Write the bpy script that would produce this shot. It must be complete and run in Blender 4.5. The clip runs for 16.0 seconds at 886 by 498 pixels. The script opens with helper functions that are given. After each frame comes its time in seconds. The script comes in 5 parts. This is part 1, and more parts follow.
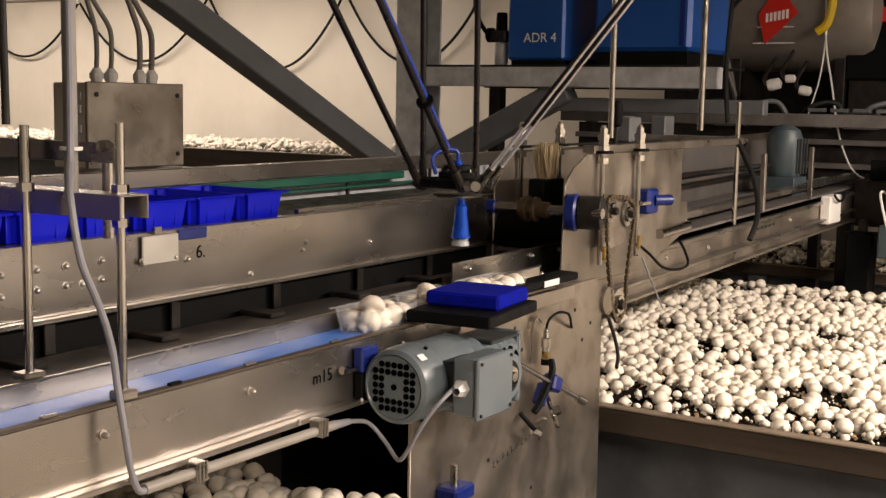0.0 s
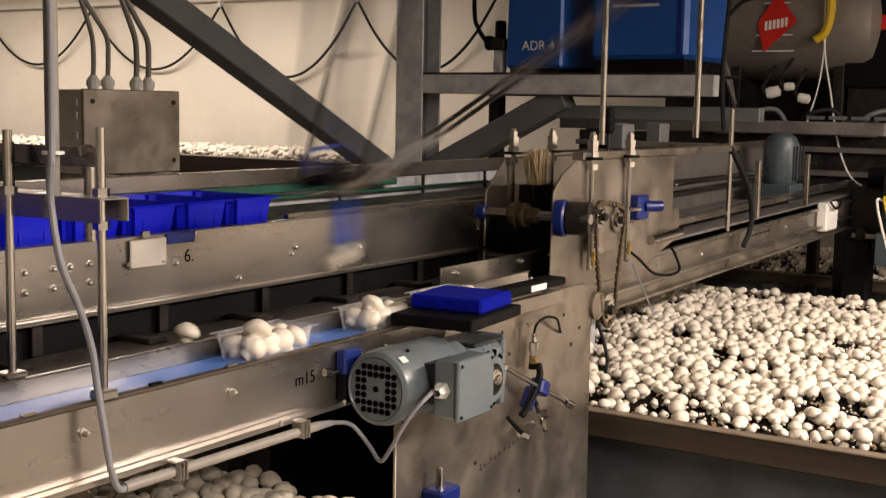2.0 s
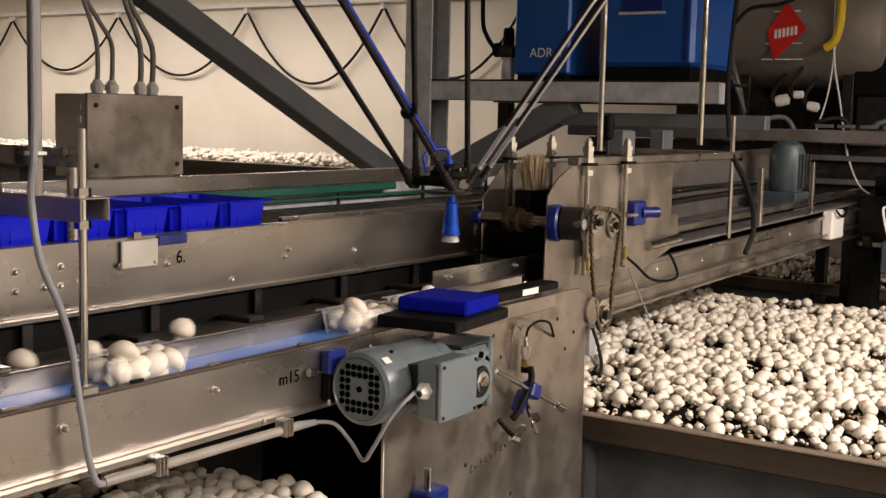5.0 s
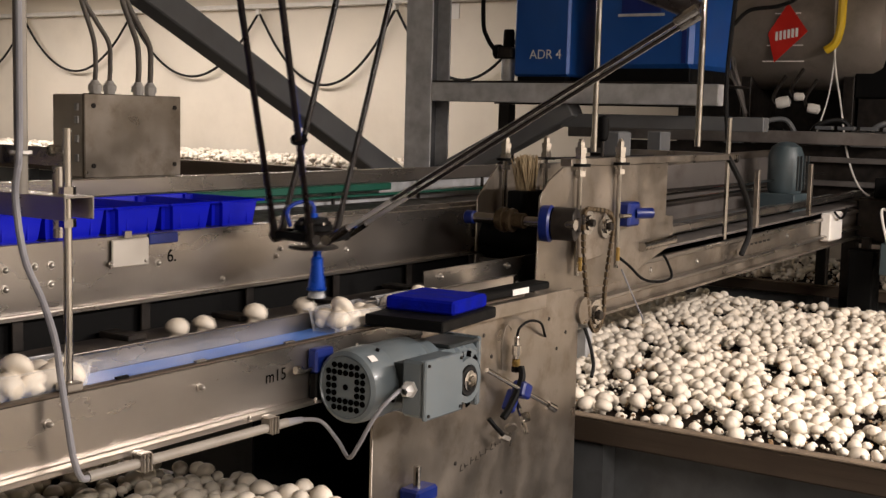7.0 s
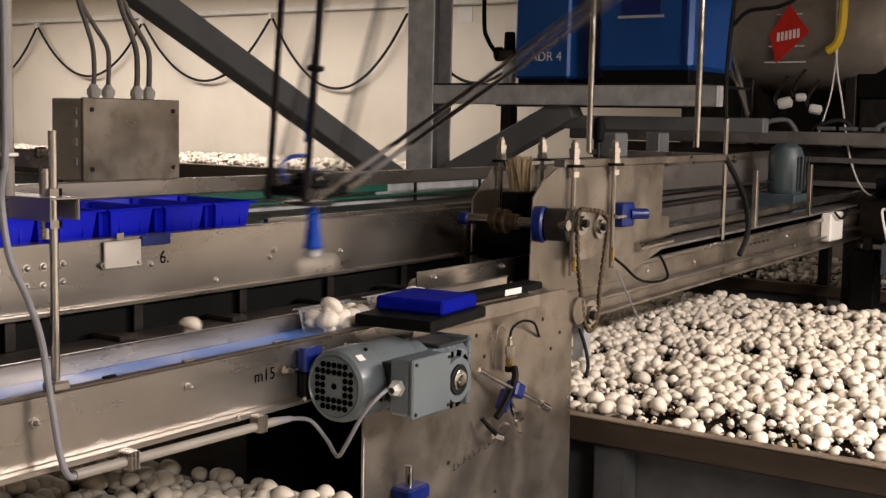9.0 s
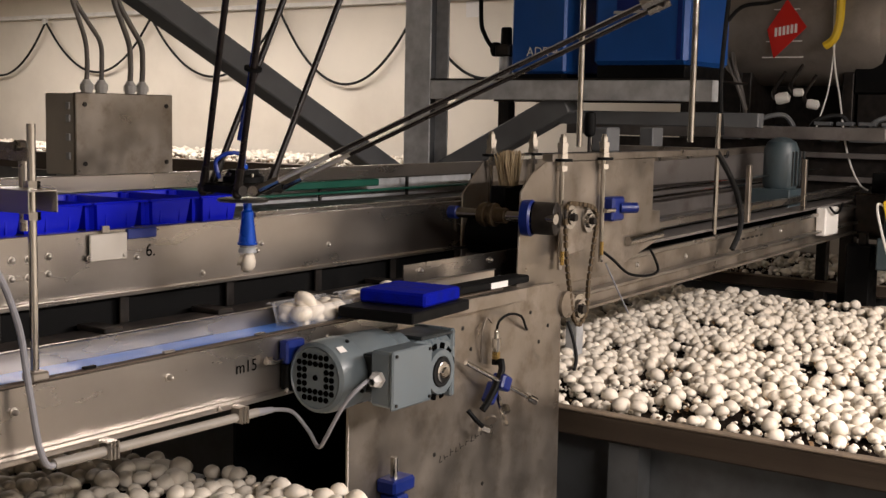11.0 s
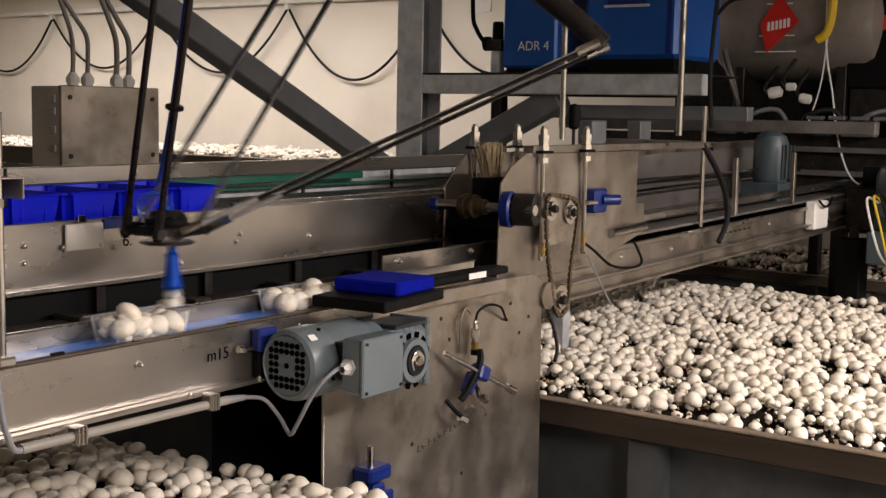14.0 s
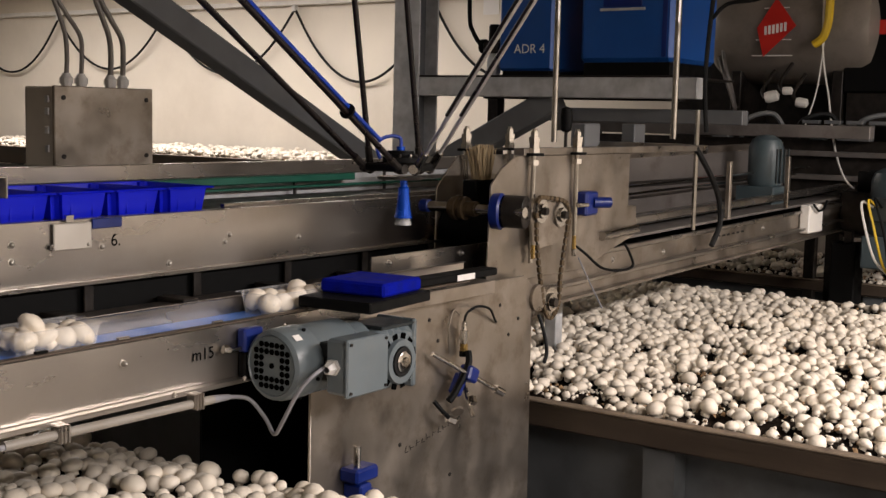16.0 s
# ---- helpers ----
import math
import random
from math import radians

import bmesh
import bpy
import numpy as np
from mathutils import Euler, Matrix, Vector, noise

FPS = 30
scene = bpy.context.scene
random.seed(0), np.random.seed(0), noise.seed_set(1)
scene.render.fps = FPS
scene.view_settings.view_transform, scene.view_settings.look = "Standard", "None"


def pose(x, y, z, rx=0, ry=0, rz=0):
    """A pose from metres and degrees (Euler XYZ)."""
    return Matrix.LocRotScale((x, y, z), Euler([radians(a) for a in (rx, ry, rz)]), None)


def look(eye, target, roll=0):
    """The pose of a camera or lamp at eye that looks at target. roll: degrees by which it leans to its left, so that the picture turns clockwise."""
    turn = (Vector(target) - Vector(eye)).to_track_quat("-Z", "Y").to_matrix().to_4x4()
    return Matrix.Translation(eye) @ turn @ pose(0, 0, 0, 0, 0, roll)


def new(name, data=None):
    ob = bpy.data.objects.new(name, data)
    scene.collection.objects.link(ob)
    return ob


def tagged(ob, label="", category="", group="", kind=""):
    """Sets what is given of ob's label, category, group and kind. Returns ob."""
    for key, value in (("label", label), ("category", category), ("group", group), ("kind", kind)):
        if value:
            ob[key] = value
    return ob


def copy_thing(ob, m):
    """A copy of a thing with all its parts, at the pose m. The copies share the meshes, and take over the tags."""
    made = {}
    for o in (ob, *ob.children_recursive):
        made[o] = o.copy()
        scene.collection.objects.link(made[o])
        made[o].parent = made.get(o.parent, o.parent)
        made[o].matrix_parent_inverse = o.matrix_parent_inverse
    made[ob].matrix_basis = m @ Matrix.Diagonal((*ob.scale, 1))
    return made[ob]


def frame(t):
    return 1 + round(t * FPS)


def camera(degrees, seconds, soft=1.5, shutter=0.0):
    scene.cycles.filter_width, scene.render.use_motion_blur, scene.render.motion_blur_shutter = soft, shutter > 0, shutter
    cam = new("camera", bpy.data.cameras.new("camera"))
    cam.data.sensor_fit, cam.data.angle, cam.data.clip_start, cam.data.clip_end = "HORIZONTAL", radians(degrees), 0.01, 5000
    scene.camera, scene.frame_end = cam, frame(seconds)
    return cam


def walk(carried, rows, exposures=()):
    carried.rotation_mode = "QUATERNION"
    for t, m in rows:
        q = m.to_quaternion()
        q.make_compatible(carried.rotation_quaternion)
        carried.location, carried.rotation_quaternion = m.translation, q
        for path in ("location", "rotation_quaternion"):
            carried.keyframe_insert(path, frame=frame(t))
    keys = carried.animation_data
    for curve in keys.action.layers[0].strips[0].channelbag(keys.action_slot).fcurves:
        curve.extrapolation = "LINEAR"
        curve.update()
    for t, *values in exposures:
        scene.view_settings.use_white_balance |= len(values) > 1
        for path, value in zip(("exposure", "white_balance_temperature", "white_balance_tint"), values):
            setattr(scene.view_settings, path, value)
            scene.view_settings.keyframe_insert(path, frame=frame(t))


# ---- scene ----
# The harvester rolls slowly along the mushroom beds (+y); its own plan is written as it stands at the start.
SPEED = 0.0425


def drive(t):
    return Matrix.Translation((0, SPEED * t, 0))


cam = camera(40, 16.0, soft=1.4, shutter=1.0)
PATH = [
    (0, (-1.7525, -1.3533, 1.5083), (-0.0672, -0.3042, 1.2648), 1.07),
    (0.5, (-1.7551, -1.3702, 1.5102), (-0.0718, -0.3184, 1.2655), 1.20),
    (1, (-1.7557, -1.3889, 1.5074), (-0.0743, -0.3330, 1.2674), 1.17),
    (1.5, (-1.7531, -1.4052, 1.5079), (-0.0736, -0.3459, 1.2684), 1.22),
    (2, (-1.7522, -1.4156, 1.5049), (-0.0738, -0.3526, 1.2746), 1.09),
    (2.5, (-1.7505, -1.4269, 1.5057), (-0.0745, -0.3599, 1.2757), 1.19),
    (3, (-1.7463, -1.4380, 1.5007), (-0.0713, -0.3695, 1.2716), 1.28),
    (3.5, (-1.7443, -1.4518, 1.5031), (-0.0702, -0.3827, 1.2696), 1.43),
    (4, (-1.7412, -1.4648, 1.5013), (-0.0718, -0.3872, 1.2746), 1.38),
    (6.5, (-1.7329, -1.5285, 1.4987), (-0.0780, -0.4266, 1.2821), 1.48),
    (7, (-1.7302, -1.5398, 1.4985), (-0.0769, -0.4352, 1.2823), 1.47),
    (7.5, (-1.7297, -1.5556, 1.4982), (-0.0803, -0.4446, 1.2861), 1.35),
    (8, (-1.7280, -1.5679, 1.4961), (-0.0820, -0.4519, 1.2840), 1.24),
    (8.5, (-1.7252, -1.5808, 1.4940), (-0.0817, -0.4606, 1.2844), 1.19),
    (9, (-1.7208, -1.5909, 1.4951), (-0.0774, -0.4707, 1.2840), 1.16),
    (11.5, (-1.7026, -1.6548, 1.4871), (-0.0679, -0.5234, 1.2683), 1.08),
    (12, (-1.6977, -1.6617, 1.4824), (-0.0640, -0.5290, 1.2627), 0.98),
    (12.5, (-1.6948, -1.6734, 1.4810), (-0.0625, -0.5390, 1.2591), 0.99),
    (13, (-1.6929, -1.6858, 1.4814), (-0.0609, -0.5511, 1.2595), 1.13),
    (13.5, (-1.6906, -1.6989, 1.4822), (-0.0576, -0.5662, 1.2587), 1.19),
    (14, (-1.6824, -1.7123, 1.4777), (-0.0511, -0.5767, 1.2554), 1.10),
    (14.5, (-1.6761, -1.7150, 1.4780), (-0.0440, -0.5808, 1.2542), 1.24),
    (15, (-1.6715, -1.7272, 1.4738), (-0.0423, -0.5892, 1.2495), 1.17),
    (15.5, (-1.6733, -1.7420, 1.4733), (-0.0467, -0.5992, 1.2539), 1.21),
    (16, (-1.6705, -1.7463, 1.4768), (-0.0409, -0.6074, 1.2587), 1.37),
]
walk(cam, [(t, drive(t) @ look(e, g, r)) for t, e, g, r in PATH], [(0, -0.13, 6760, 10), (6, -0.11, 6430, 10), (16, -0.11, 6170, 10)])

# ---- light: rows of tube lamps under the ceiling of the growing room ----
world = bpy.data.worlds.new("world")
scene.world = world
world.use_nodes = True
world.node_tree.nodes["Background"].inputs[0].default_value = (1.0, 0.86, 0.68, 1)
world.node_tree.nodes["Background"].inputs[1].default_value = 0.002
LAMPS = [  # x, y, z, length along x, length along y, watts
    (2.3, -3.3, 2.75, 2.4, 0.25, 500),
    (-1.2, -3.3, 2.75, 2.4, 0.25, 250),
    (5.2, 7.3, 2.75, 0.25, 5.8, 146),
    (2.0, 5.3, 2.75, 0.25, 2.4, 18),
]
WARM = (1.0, 0.877, 0.80)
for x, y, z, lx, ly, watts in LAMPS:
    data = bpy.data.lights.new("tube_light", "AREA")
    data.shape, data.size, data.size_y, data.energy, data.color = "RECTANGLE", lx, ly, watts, WARM
    ob = new("tube_light", data)
    ob.matrix_world = pose(x, y, z - 0.08)


# ---- materials ----
def material(name, base, rough=0.5, metal=0.0, spec=0.5, scale=8.0, vary=0.12, bump=0.0, bscale=60.0, stretch=(1, 1, 1),
             dirt=None, dscale=3.0, damount=0.5, rvary=0.12, coords="Object", alpha=None, emit=None, random=0.0, transmission=0.0, coat=0.0):
    m = bpy.data.materials.new(name)
    m.use_nodes = True
    nt = m.node_tree
    b = nt.nodes["Principled BSDF"]
    b.inputs["Metallic"].default_value = metal
    b.inputs["Specular IOR Level"].default_value = spec
    b.inputs["Transmission Weight"].default_value = transmission
    b.inputs["Coat Weight"].default_value = coat
    link, node = nt.links.new, nt.nodes.new
    tc = node("ShaderNodeTexCoord")
    mp = node("ShaderNodeMapping")
    mp.inputs["Scale"].default_value = stretch
    link(tc.outputs[coords], mp.inputs[0])
    n1 = node("ShaderNodeTexNoise")
    n1.inputs["Scale"].default_value, n1.inputs["Detail"].default_value = scale, 6
    link(mp.outputs[0], n1.inputs[0])
    ramp = node("ShaderNodeMapRange")
    ramp.inputs["From Min"].default_value, ramp.inputs["From Max"].default_value = 0.3, 0.7
    ramp.inputs["To Min"].default_value, ramp.inputs["To Max"].default_value = 1 - vary, 1 + vary
    link(n1.outputs[0], ramp.inputs[0])
    mul = node("ShaderNodeVectorMath")
    mul.operation = "SCALE"
    mul.inputs[0].default_value = base
    link(ramp.outputs[0], mul.inputs[3])
    colour = mul.outputs[0]
    if random:
        oi = node("ShaderNodeObjectInfo")
        geo = node("ShaderNodeNewGeometry")
        add = node("ShaderNodeMath")
        add.operation = "ADD"
        link(oi.outputs["Random"], add.inputs[0])
        link(geo.outputs["Random Per Island"], add.inputs[1])
        fr = node("ShaderNodeMath")
        fr.operation = "FRACT"
        link(add.outputs[0], fr.inputs[0])
        mr = node("ShaderNodeMapRange")
        mr.inputs["To Min"].default_value, mr.inputs["To Max"].default_value = 1 - random, 1.0
        link(fr.outputs[0], mr.inputs[0])
        m2 = node("ShaderNodeVectorMath")
        m2.operation = "SCALE"
        link(colour, m2.inputs[0])
        link(mr.outputs[0], m2.inputs[3])
        colour = m2.outputs[0]
    if dirt:
        n2 = node("ShaderNodeTexNoise")
        n2.inputs["Scale"].default_value, n2.inputs["Detail"].default_value, n2.inputs["Roughness"].default_value = dscale, 8, 0.65
        link(tc.outputs[coords], n2.inputs[0])
        r2 = node("ShaderNodeMapRange")
        r2.inputs["From Min"].default_value, r2.inputs["From Max"].default_value = 0.5, 0.72
        r2.inputs["To Max"].default_value = damount
        link(n2.outputs[0], r2.inputs[0])
        mix = node("ShaderNodeMix")
        mix.data_type = "RGBA"
        link(r2.outputs[0], mix.inputs[0])
        link(colour, mix.inputs[6])
        mix.inputs[7].default_value = (*dirt, 1)
        colour = mix.outputs[2]
    link(colour, b.inputs["Base Color"])
    rr = node("ShaderNodeMapRange")
    rr.inputs["From Min"].default_value, rr.inputs["From Max"].default_value = 0.3, 0.7
    rr.inputs["To Min"].default_value, rr.inputs["To Max"].default_value = max(0.02, rough - rvary), min(1, rough + rvary)
    link(n1.outputs[0], rr.inputs[0])
    link(rr.outputs[0], b.inputs["Roughness"])
    if bump:
        n3 = node("ShaderNodeTexNoise")
        n3.inputs["Scale"].default_value, n3.inputs["Detail"].default_value = bscale, 5
        link(mp.outputs[0], n3.inputs[0])
        bp = node("ShaderNodeBump")
        bp.inputs["Strength"].default_value, bp.inputs["Distance"].default_value = bump, 0.004
        link(n3.outputs[0], bp.inputs["Height"])
        link(bp.outputs[0], b.inputs["Normal"])
    if alpha is not None:
        b.inputs["Alpha"].default_value = alpha
    if emit:
        b.inputs["Emission Color"].default_value, b.inputs["Emission Strength"].default_value = (*emit[0], 1), emit[1]
    return m


STEEL = material("brushed_steel", (0.40, 0.372, 0.34), 0.28, 0.95, scale=5, vary=0.07, stretch=(0.5, 1, 1.5), dirt=(0.30, 0.26, 0.21), dscale=4, damount=0.25, rvary=0.06)
PLATE = material("plate_steel", (0.31, 0.275, 0.235), 0.38, 0.9, scale=7, vary=0.2, bump=0.08, bscale=90, dirt=(0.15, 0.115, 0.08), dscale=9, damount=0.7)
DUSTY = material("dusty_grey_steel", (0.14, 0.128, 0.12), 0.5, 0.3, scale=7, vary=0.25, bump=0.08, stretch=(0.2, 1, 1), dirt=(0.07, 0.055, 0.045), dscale=7, damount=0.7)
BLUEGREY = material("blue_grey_motor_paint", (0.05, 0.072, 0.082), 0.45, 0.0, scale=9, vary=0.15, dirt=(0.04, 0.04, 0.04), dscale=9, damount=0.5)
GALV = material("galvanised_steel", (0.50, 0.51, 0.52), 0.5, 0.35, scale=16, vary=0.2, bump=0.05, bscale=40, dirt=(0.2, 0.2, 0.2), dscale=6, damount=0.35)
GREYBEAM = material("painted_grey_beam", (0.115, 0.12, 0.125), 0.55, 0.1, scale=7, vary=0.15, bump=0.05, dirt=(0.10, 0.10, 0.10), dscale=3, damount=0.4)
CHROME = material("polished_rod", (0.47, 0.45, 0.42), 0.13, 1.0, scale=20, vary=0.12, rvary=0.06)
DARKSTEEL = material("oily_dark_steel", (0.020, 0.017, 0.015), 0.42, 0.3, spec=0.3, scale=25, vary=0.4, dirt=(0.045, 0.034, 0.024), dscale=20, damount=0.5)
# Real black plastic, and the black of shapes drawn for shade.
BLACK = material("black_plastic_and_shade", (0.004, 0.004, 0.004), 0.6, 0.0, spec=0.1, scale=20, vary=0.2, bump=0.05)
CARBON = material("black_carbon_tube", (0.008, 0.005, 0.005), 0.3, 0.0, spec=0.35, scale=40, vary=0.2, rvary=0.05)
RUBBER = material("black_rubber", (0.008, 0.008, 0.008), 0.6, 0.0, spec=0.2, scale=10, vary=0.2)
BELTGREY = material("dark_transfer_belt", (0.022, 0.018, 0.016), 0.5, 0.0, spec=0.3, scale=6, vary=0.25, bump=0.1, dirt=(0.10, 0.085, 0.07), dscale=12, damount=0.6)
BLUEBELT = material("blue_belt", (0.075, 0.20, 0.62), 0.42, 0.0, scale=6, vary=0.1, dirt=(0.18, 0.25, 0.45), dscale=8, damount=0.35)
BLUETRAY = material("blue_tray_plastic", (0.002, 0.007, 0.50), 0.33, 0.0, spec=0.3, scale=6, vary=0.12, rvary=0.06)
BLUEPAD = material("blue_foam_pad", (0.0008, 0.005, 0.24), 0.9, 0.0, spec=0.1, scale=30, vary=0.25, bump=0.4, bscale=160)
BLUEPART = material("blue_moulded_plastic", (0.002, 0.013, 0.13), 0.38, 0.0, scale=14, vary=0.15)
BLUETOOL = material("blue_anodised_tool", (0.004, 0.065, 0.48), 0.25, 0.45, scale=14, vary=0.12)
BLUEHOSE = material("blue_air_hose", (0.004, 0.035, 0.32), 0.35, 0.0, scale=10, vary=0.1)
BLUEPAINT = material("blue_painted_panel", (0.010, 0.075, 0.32), 0.4, 0.1, scale=3, vary=0.14, dirt=(0.02, 0.06, 0.18), dscale=4, damount=0.4)
MOTOR = material("grey_motor_paint", (0.108, 0.132, 0.145), 0.34, 0.0, scale=10, vary=0.08, coat=0.15, bump=0.03, dirt=(0.13, 0.13, 0.12), dscale=9, damount=0.3)
MOTORDARK = material("grey_plastic_cowl", (0.022, 0.027, 0.028), 0.48, 0.0, scale=10, vary=0.1)
HOLE = material("deep_black_vent", (0.002, 0.002, 0.002), 0.95, 0.0, spec=0.0, vary=0.1)
GREYCABLE = material("grey_cable", (0.22, 0.22, 0.24), 0.45, 0.0, scale=10, vary=0.08)
GREYPIPE = material("grey_conduit", (0.25, 0.23, 0.20), 0.5, 0.0, scale=10, vary=0.1, dirt=(0.2, 0.17, 0.13), dscale=14, damount=0.4)
GLAND = material("light_grey_gland", (0.46, 0.45, 0.43), 0.45, 0.0, scale=20, vary=0.1)
WHITEPLASTIC = material("white_plastic", (0.72, 0.70, 0.66), 0.45, 0.0, scale=10, vary=0.06, dirt=(0.5, 0.46, 0.4), dscale=9, damount=0.4)
WALL = material("cream_insulated_panel", (0.74, 0.68, 0.58), 0.55, 0.0, scale=1.5, vary=0.05, bump=0.03, bscale=12, dirt=(0.55, 0.49, 0.40), dscale=1.2, damount=0.4)
FLOOR = material("dark_wet_concrete", (0.07, 0.065, 0.06), 0.45, 0.0, scale=3, vary=0.3, bump=0.2, bscale=30, dirt=(0.03, 0.03, 0.03), dscale=2, damount=0.6)
CAP = material("mushroom_skin", (0.86, 0.78, 0.655), 0.55, 0.0, scale=30, vary=0.07, bump=0.12, bscale=120, dirt=(0.50, 0.37, 0.22), dscale=26, damount=0.35, random=0.22)
SOIL = material("peat_casing_soil", (0.011, 0.0075, 0.0055), 0.95, 0.0, scale=40, vary=0.5, bump=1.0, bscale=120, dirt=(0.06, 0.045, 0.03), dscale=60, damount=0.4, spec=0.05)
RIM = material("weathered_bed_board", (0.062, 0.045, 0.031), 0.5, 0.1, scale=10, vary=0.25, bump=0.2, stretch=(1, 0.1, 2), dirt=(0.05, 0.035, 0.025), dscale=8, damount=0.7)
BEDSTEEL = material("dull_bed_steel", (0.17, 0.18, 0.185), 0.5, 0.6, scale=5, vary=0.2, dirt=(0.07, 0.065, 0.06), dscale=4, damount=0.5)
TANK = material("grey_tank_paint", (0.23, 0.205, 0.18), 0.4, 0.3, scale=4, vary=0.12, dirt=(0.10, 0.08, 0.06), dscale=6, damount=0.4)
RED = material("red_sticker", (0.50, 0.02, 0.012), 0.4, 0.0, scale=8, vary=0.06)
WHITE = material("white_print", (0.75, 0.73, 0.70), 0.5, 0.0, scale=8, vary=0.04)
YELLOW = material("yellow_tag", (0.62, 0.42, 0.01), 0.5, 0.0, scale=8, vary=0.08)
LIP = material("grey_silicone_lip", (0.34, 0.35, 0.36), 0.4, 0.0, scale=20, vary=0.1)
BOXCABLE = material("brown_grey_cable", (0.13, 0.115, 0.10), 0.5, 0.0, scale=12, vary=0.15)
BOLT = material("zinc_bolt", (0.50, 0.47, 0.43), 0.36, 0.9, scale=30, vary=0.15)
BRASS = material("brass_fitting", (0.36, 0.25, 0.09), 0.3, 1.0, scale=20, vary=0.1)
BRISTLE = material("pale_bristles", (0.34, 0.26, 0.15), 0.7, 0.0, scale=60, vary=0.25, stretch=(6, 6, 0.3))
GREEN = material("green_belt_edge", (0.004, 0.075, 0.048), 0.45, 0.0, scale=8, vary=0.15)
CHAIN = material("oily_chain_steel", (0.10, 0.072, 0.042), 0.4, 0.7, scale=60, vary=0.4)
COVER = material("pale_cover_plate", (0.50, 0.47, 0.42), 0.4, 0.3, scale=12, vary=0.06)
DEBRIS = material("brown_mushroom_stub", (0.32, 0.20, 0.10), 0.8, 0.0, scale=40, vary=0.35, bump=0.3, random=0.5)
INK = material("black_marker_ink", (0.004, 0.004, 0.004), 0.8, 0.0, spec=0.0)
FADED = material("faded_marker_ink", (0.06, 0.05, 0.042), 0.6, 0.2, spec=0.2, scale=60, vary=0.5)
WORN = material("worn_board_edge", (0.20, 0.155, 0.11), 0.6, 0.0, scale=9, vary=0.35, stretch=(1, 0.2, 1), dirt=(0.06, 0.04, 0.03), dscale=9, damount=0.8)
BRIGHTROD = material("bright_forearm_rod", (0.80, 0.79, 0.77), 0.34, 0.85, scale=20, vary=0.06, rvary=0.05)
CLEAR = material("clear_punnet_plastic", (0.95, 0.95, 0.95), 0.08, 0.0, scale=8, vary=0.02, rvary=0.04, alpha=0.09)
TUBE = material("lamp_diffuser", (0.9, 0.85, 0.75), 0.4, 0.0, emit=((1.0, 0.86, 0.68), 2.5))

# ---- building helpers ----
BASE, MACHINE = {}, []


def thing(name, base, label, category, group="", room=False):
    """A thing with parts: an Empty at its base."""
    ob = new(name)
    ob.location = base
    ob.empty_display_size = 0.05
    BASE[ob] = Vector(base)
    tagged(ob, label, category, group)
    if not room:
        MACHINE.append(ob)
    return ob


def mesh_of(name, bm, mat, base, smooth=True):
    bmesh.ops.translate(bm, verts=bm.verts, vec=-Vector(base))
    bmesh.ops.recalc_face_normals(bm, faces=bm.faces)
    me = bpy.data.meshes.new(name)
    bm.to_mesh(me)
    bm.free()
    me.materials.append(mat)
    if smooth:
        me.shade_smooth()
        me.set_sharp_from_angle(angle=radians(35))
    return me


def part(name, bm, mat, parent, label=""):
    ob = new(name, mesh_of(name, bm, mat, BASE[parent]))
    ob.parent = parent
    BASE[ob] = BASE[parent]
    if label:
        tagged(ob, label)
    return ob


def solo(name, bm, mat, base, label, category, group="", kind="", room=False):
    ob = new(name, mesh_of(name, bm, mat, base))
    ob.location = base
    BASE[ob] = Vector(base)
    tagged(ob, label, category, group, kind)
    if not room:
        MACHINE.append(ob)
    return ob


def box(x0, x1, y0, y1, z0, z1, bev=0.002, bm=None, m=None):
    bm = bm or bmesh.new()
    r = bmesh.ops.create_cube(bm, size=1)
    vs = r["verts"]
    for v in vs:
        v.co = Vector((x0 + (v.co.x + 0.5) * (x1 - x0), y0 + (v.co.y + 0.5) * (y1 - y0), z0 + (v.co.z + 0.5) * (z1 - z0)))
    if bev:
        es = list({e for v in vs for e in v.link_edges})
        vs = list({v for f in bmesh.ops.bevel(bm, geom=es, offset=bev, segments=1, affect="EDGES", clamp_overlap=True)["faces"] for v in f.verts} | {v for v in vs if v.is_valid})
    if m:
        bmesh.ops.transform(bm, matrix=m, verts=vs)
    return bm


def rod(p, q, r, seg=12, bm=None, r2=None, bev=0.0):
    bm = bm or bmesh.new()
    p, q = Vector(p), Vector(q)
    d = q - p
    m = Matrix.Translation((p + q) / 2) @ d.to_track_quat("Z", "Y").to_matrix().to_4x4()
    bmesh.ops.create_cone(bm, cap_ends=True, segments=seg, radius1=r, radius2=r if r2 is None else r2, depth=d.length, matrix=m)
    return bm


def lathe(prof, p, axis, seg=20, bm=None):
    """A turned body: prof holds (distance along the axis, radius)."""
    bm = bm or bmesh.new()
    m = Matrix.Translation(p) @ Vector(axis).to_track_quat("Z", "Y").to_matrix().to_4x4()
    rings = []
    for h, r in prof:
        if r < 1e-5:
            rings.append([bm.verts.new(m @ Vector((0, 0, h)))])
        else:
            rings.append([bm.verts.new(m @ Vector((r * math.cos(2 * math.pi * i / seg), r * math.sin(2 * math.pi * i / seg), h))) for i in range(seg)])
    for a, b in zip(rings, rings[1:]):
        for i in range(seg):
            j = (i + 1) % seg
            if len(a) == 1 and len(b) > 1:
                bm.faces.new((a[0], b[i], b[j]))
            elif len(b) == 1 and len(a) > 1:
                bm.faces.new((a[i], b[0], a[j]))
            elif len(a) > 1:
                bm.faces.new((a[i], b[i], b[j], a[j]))
    return bm


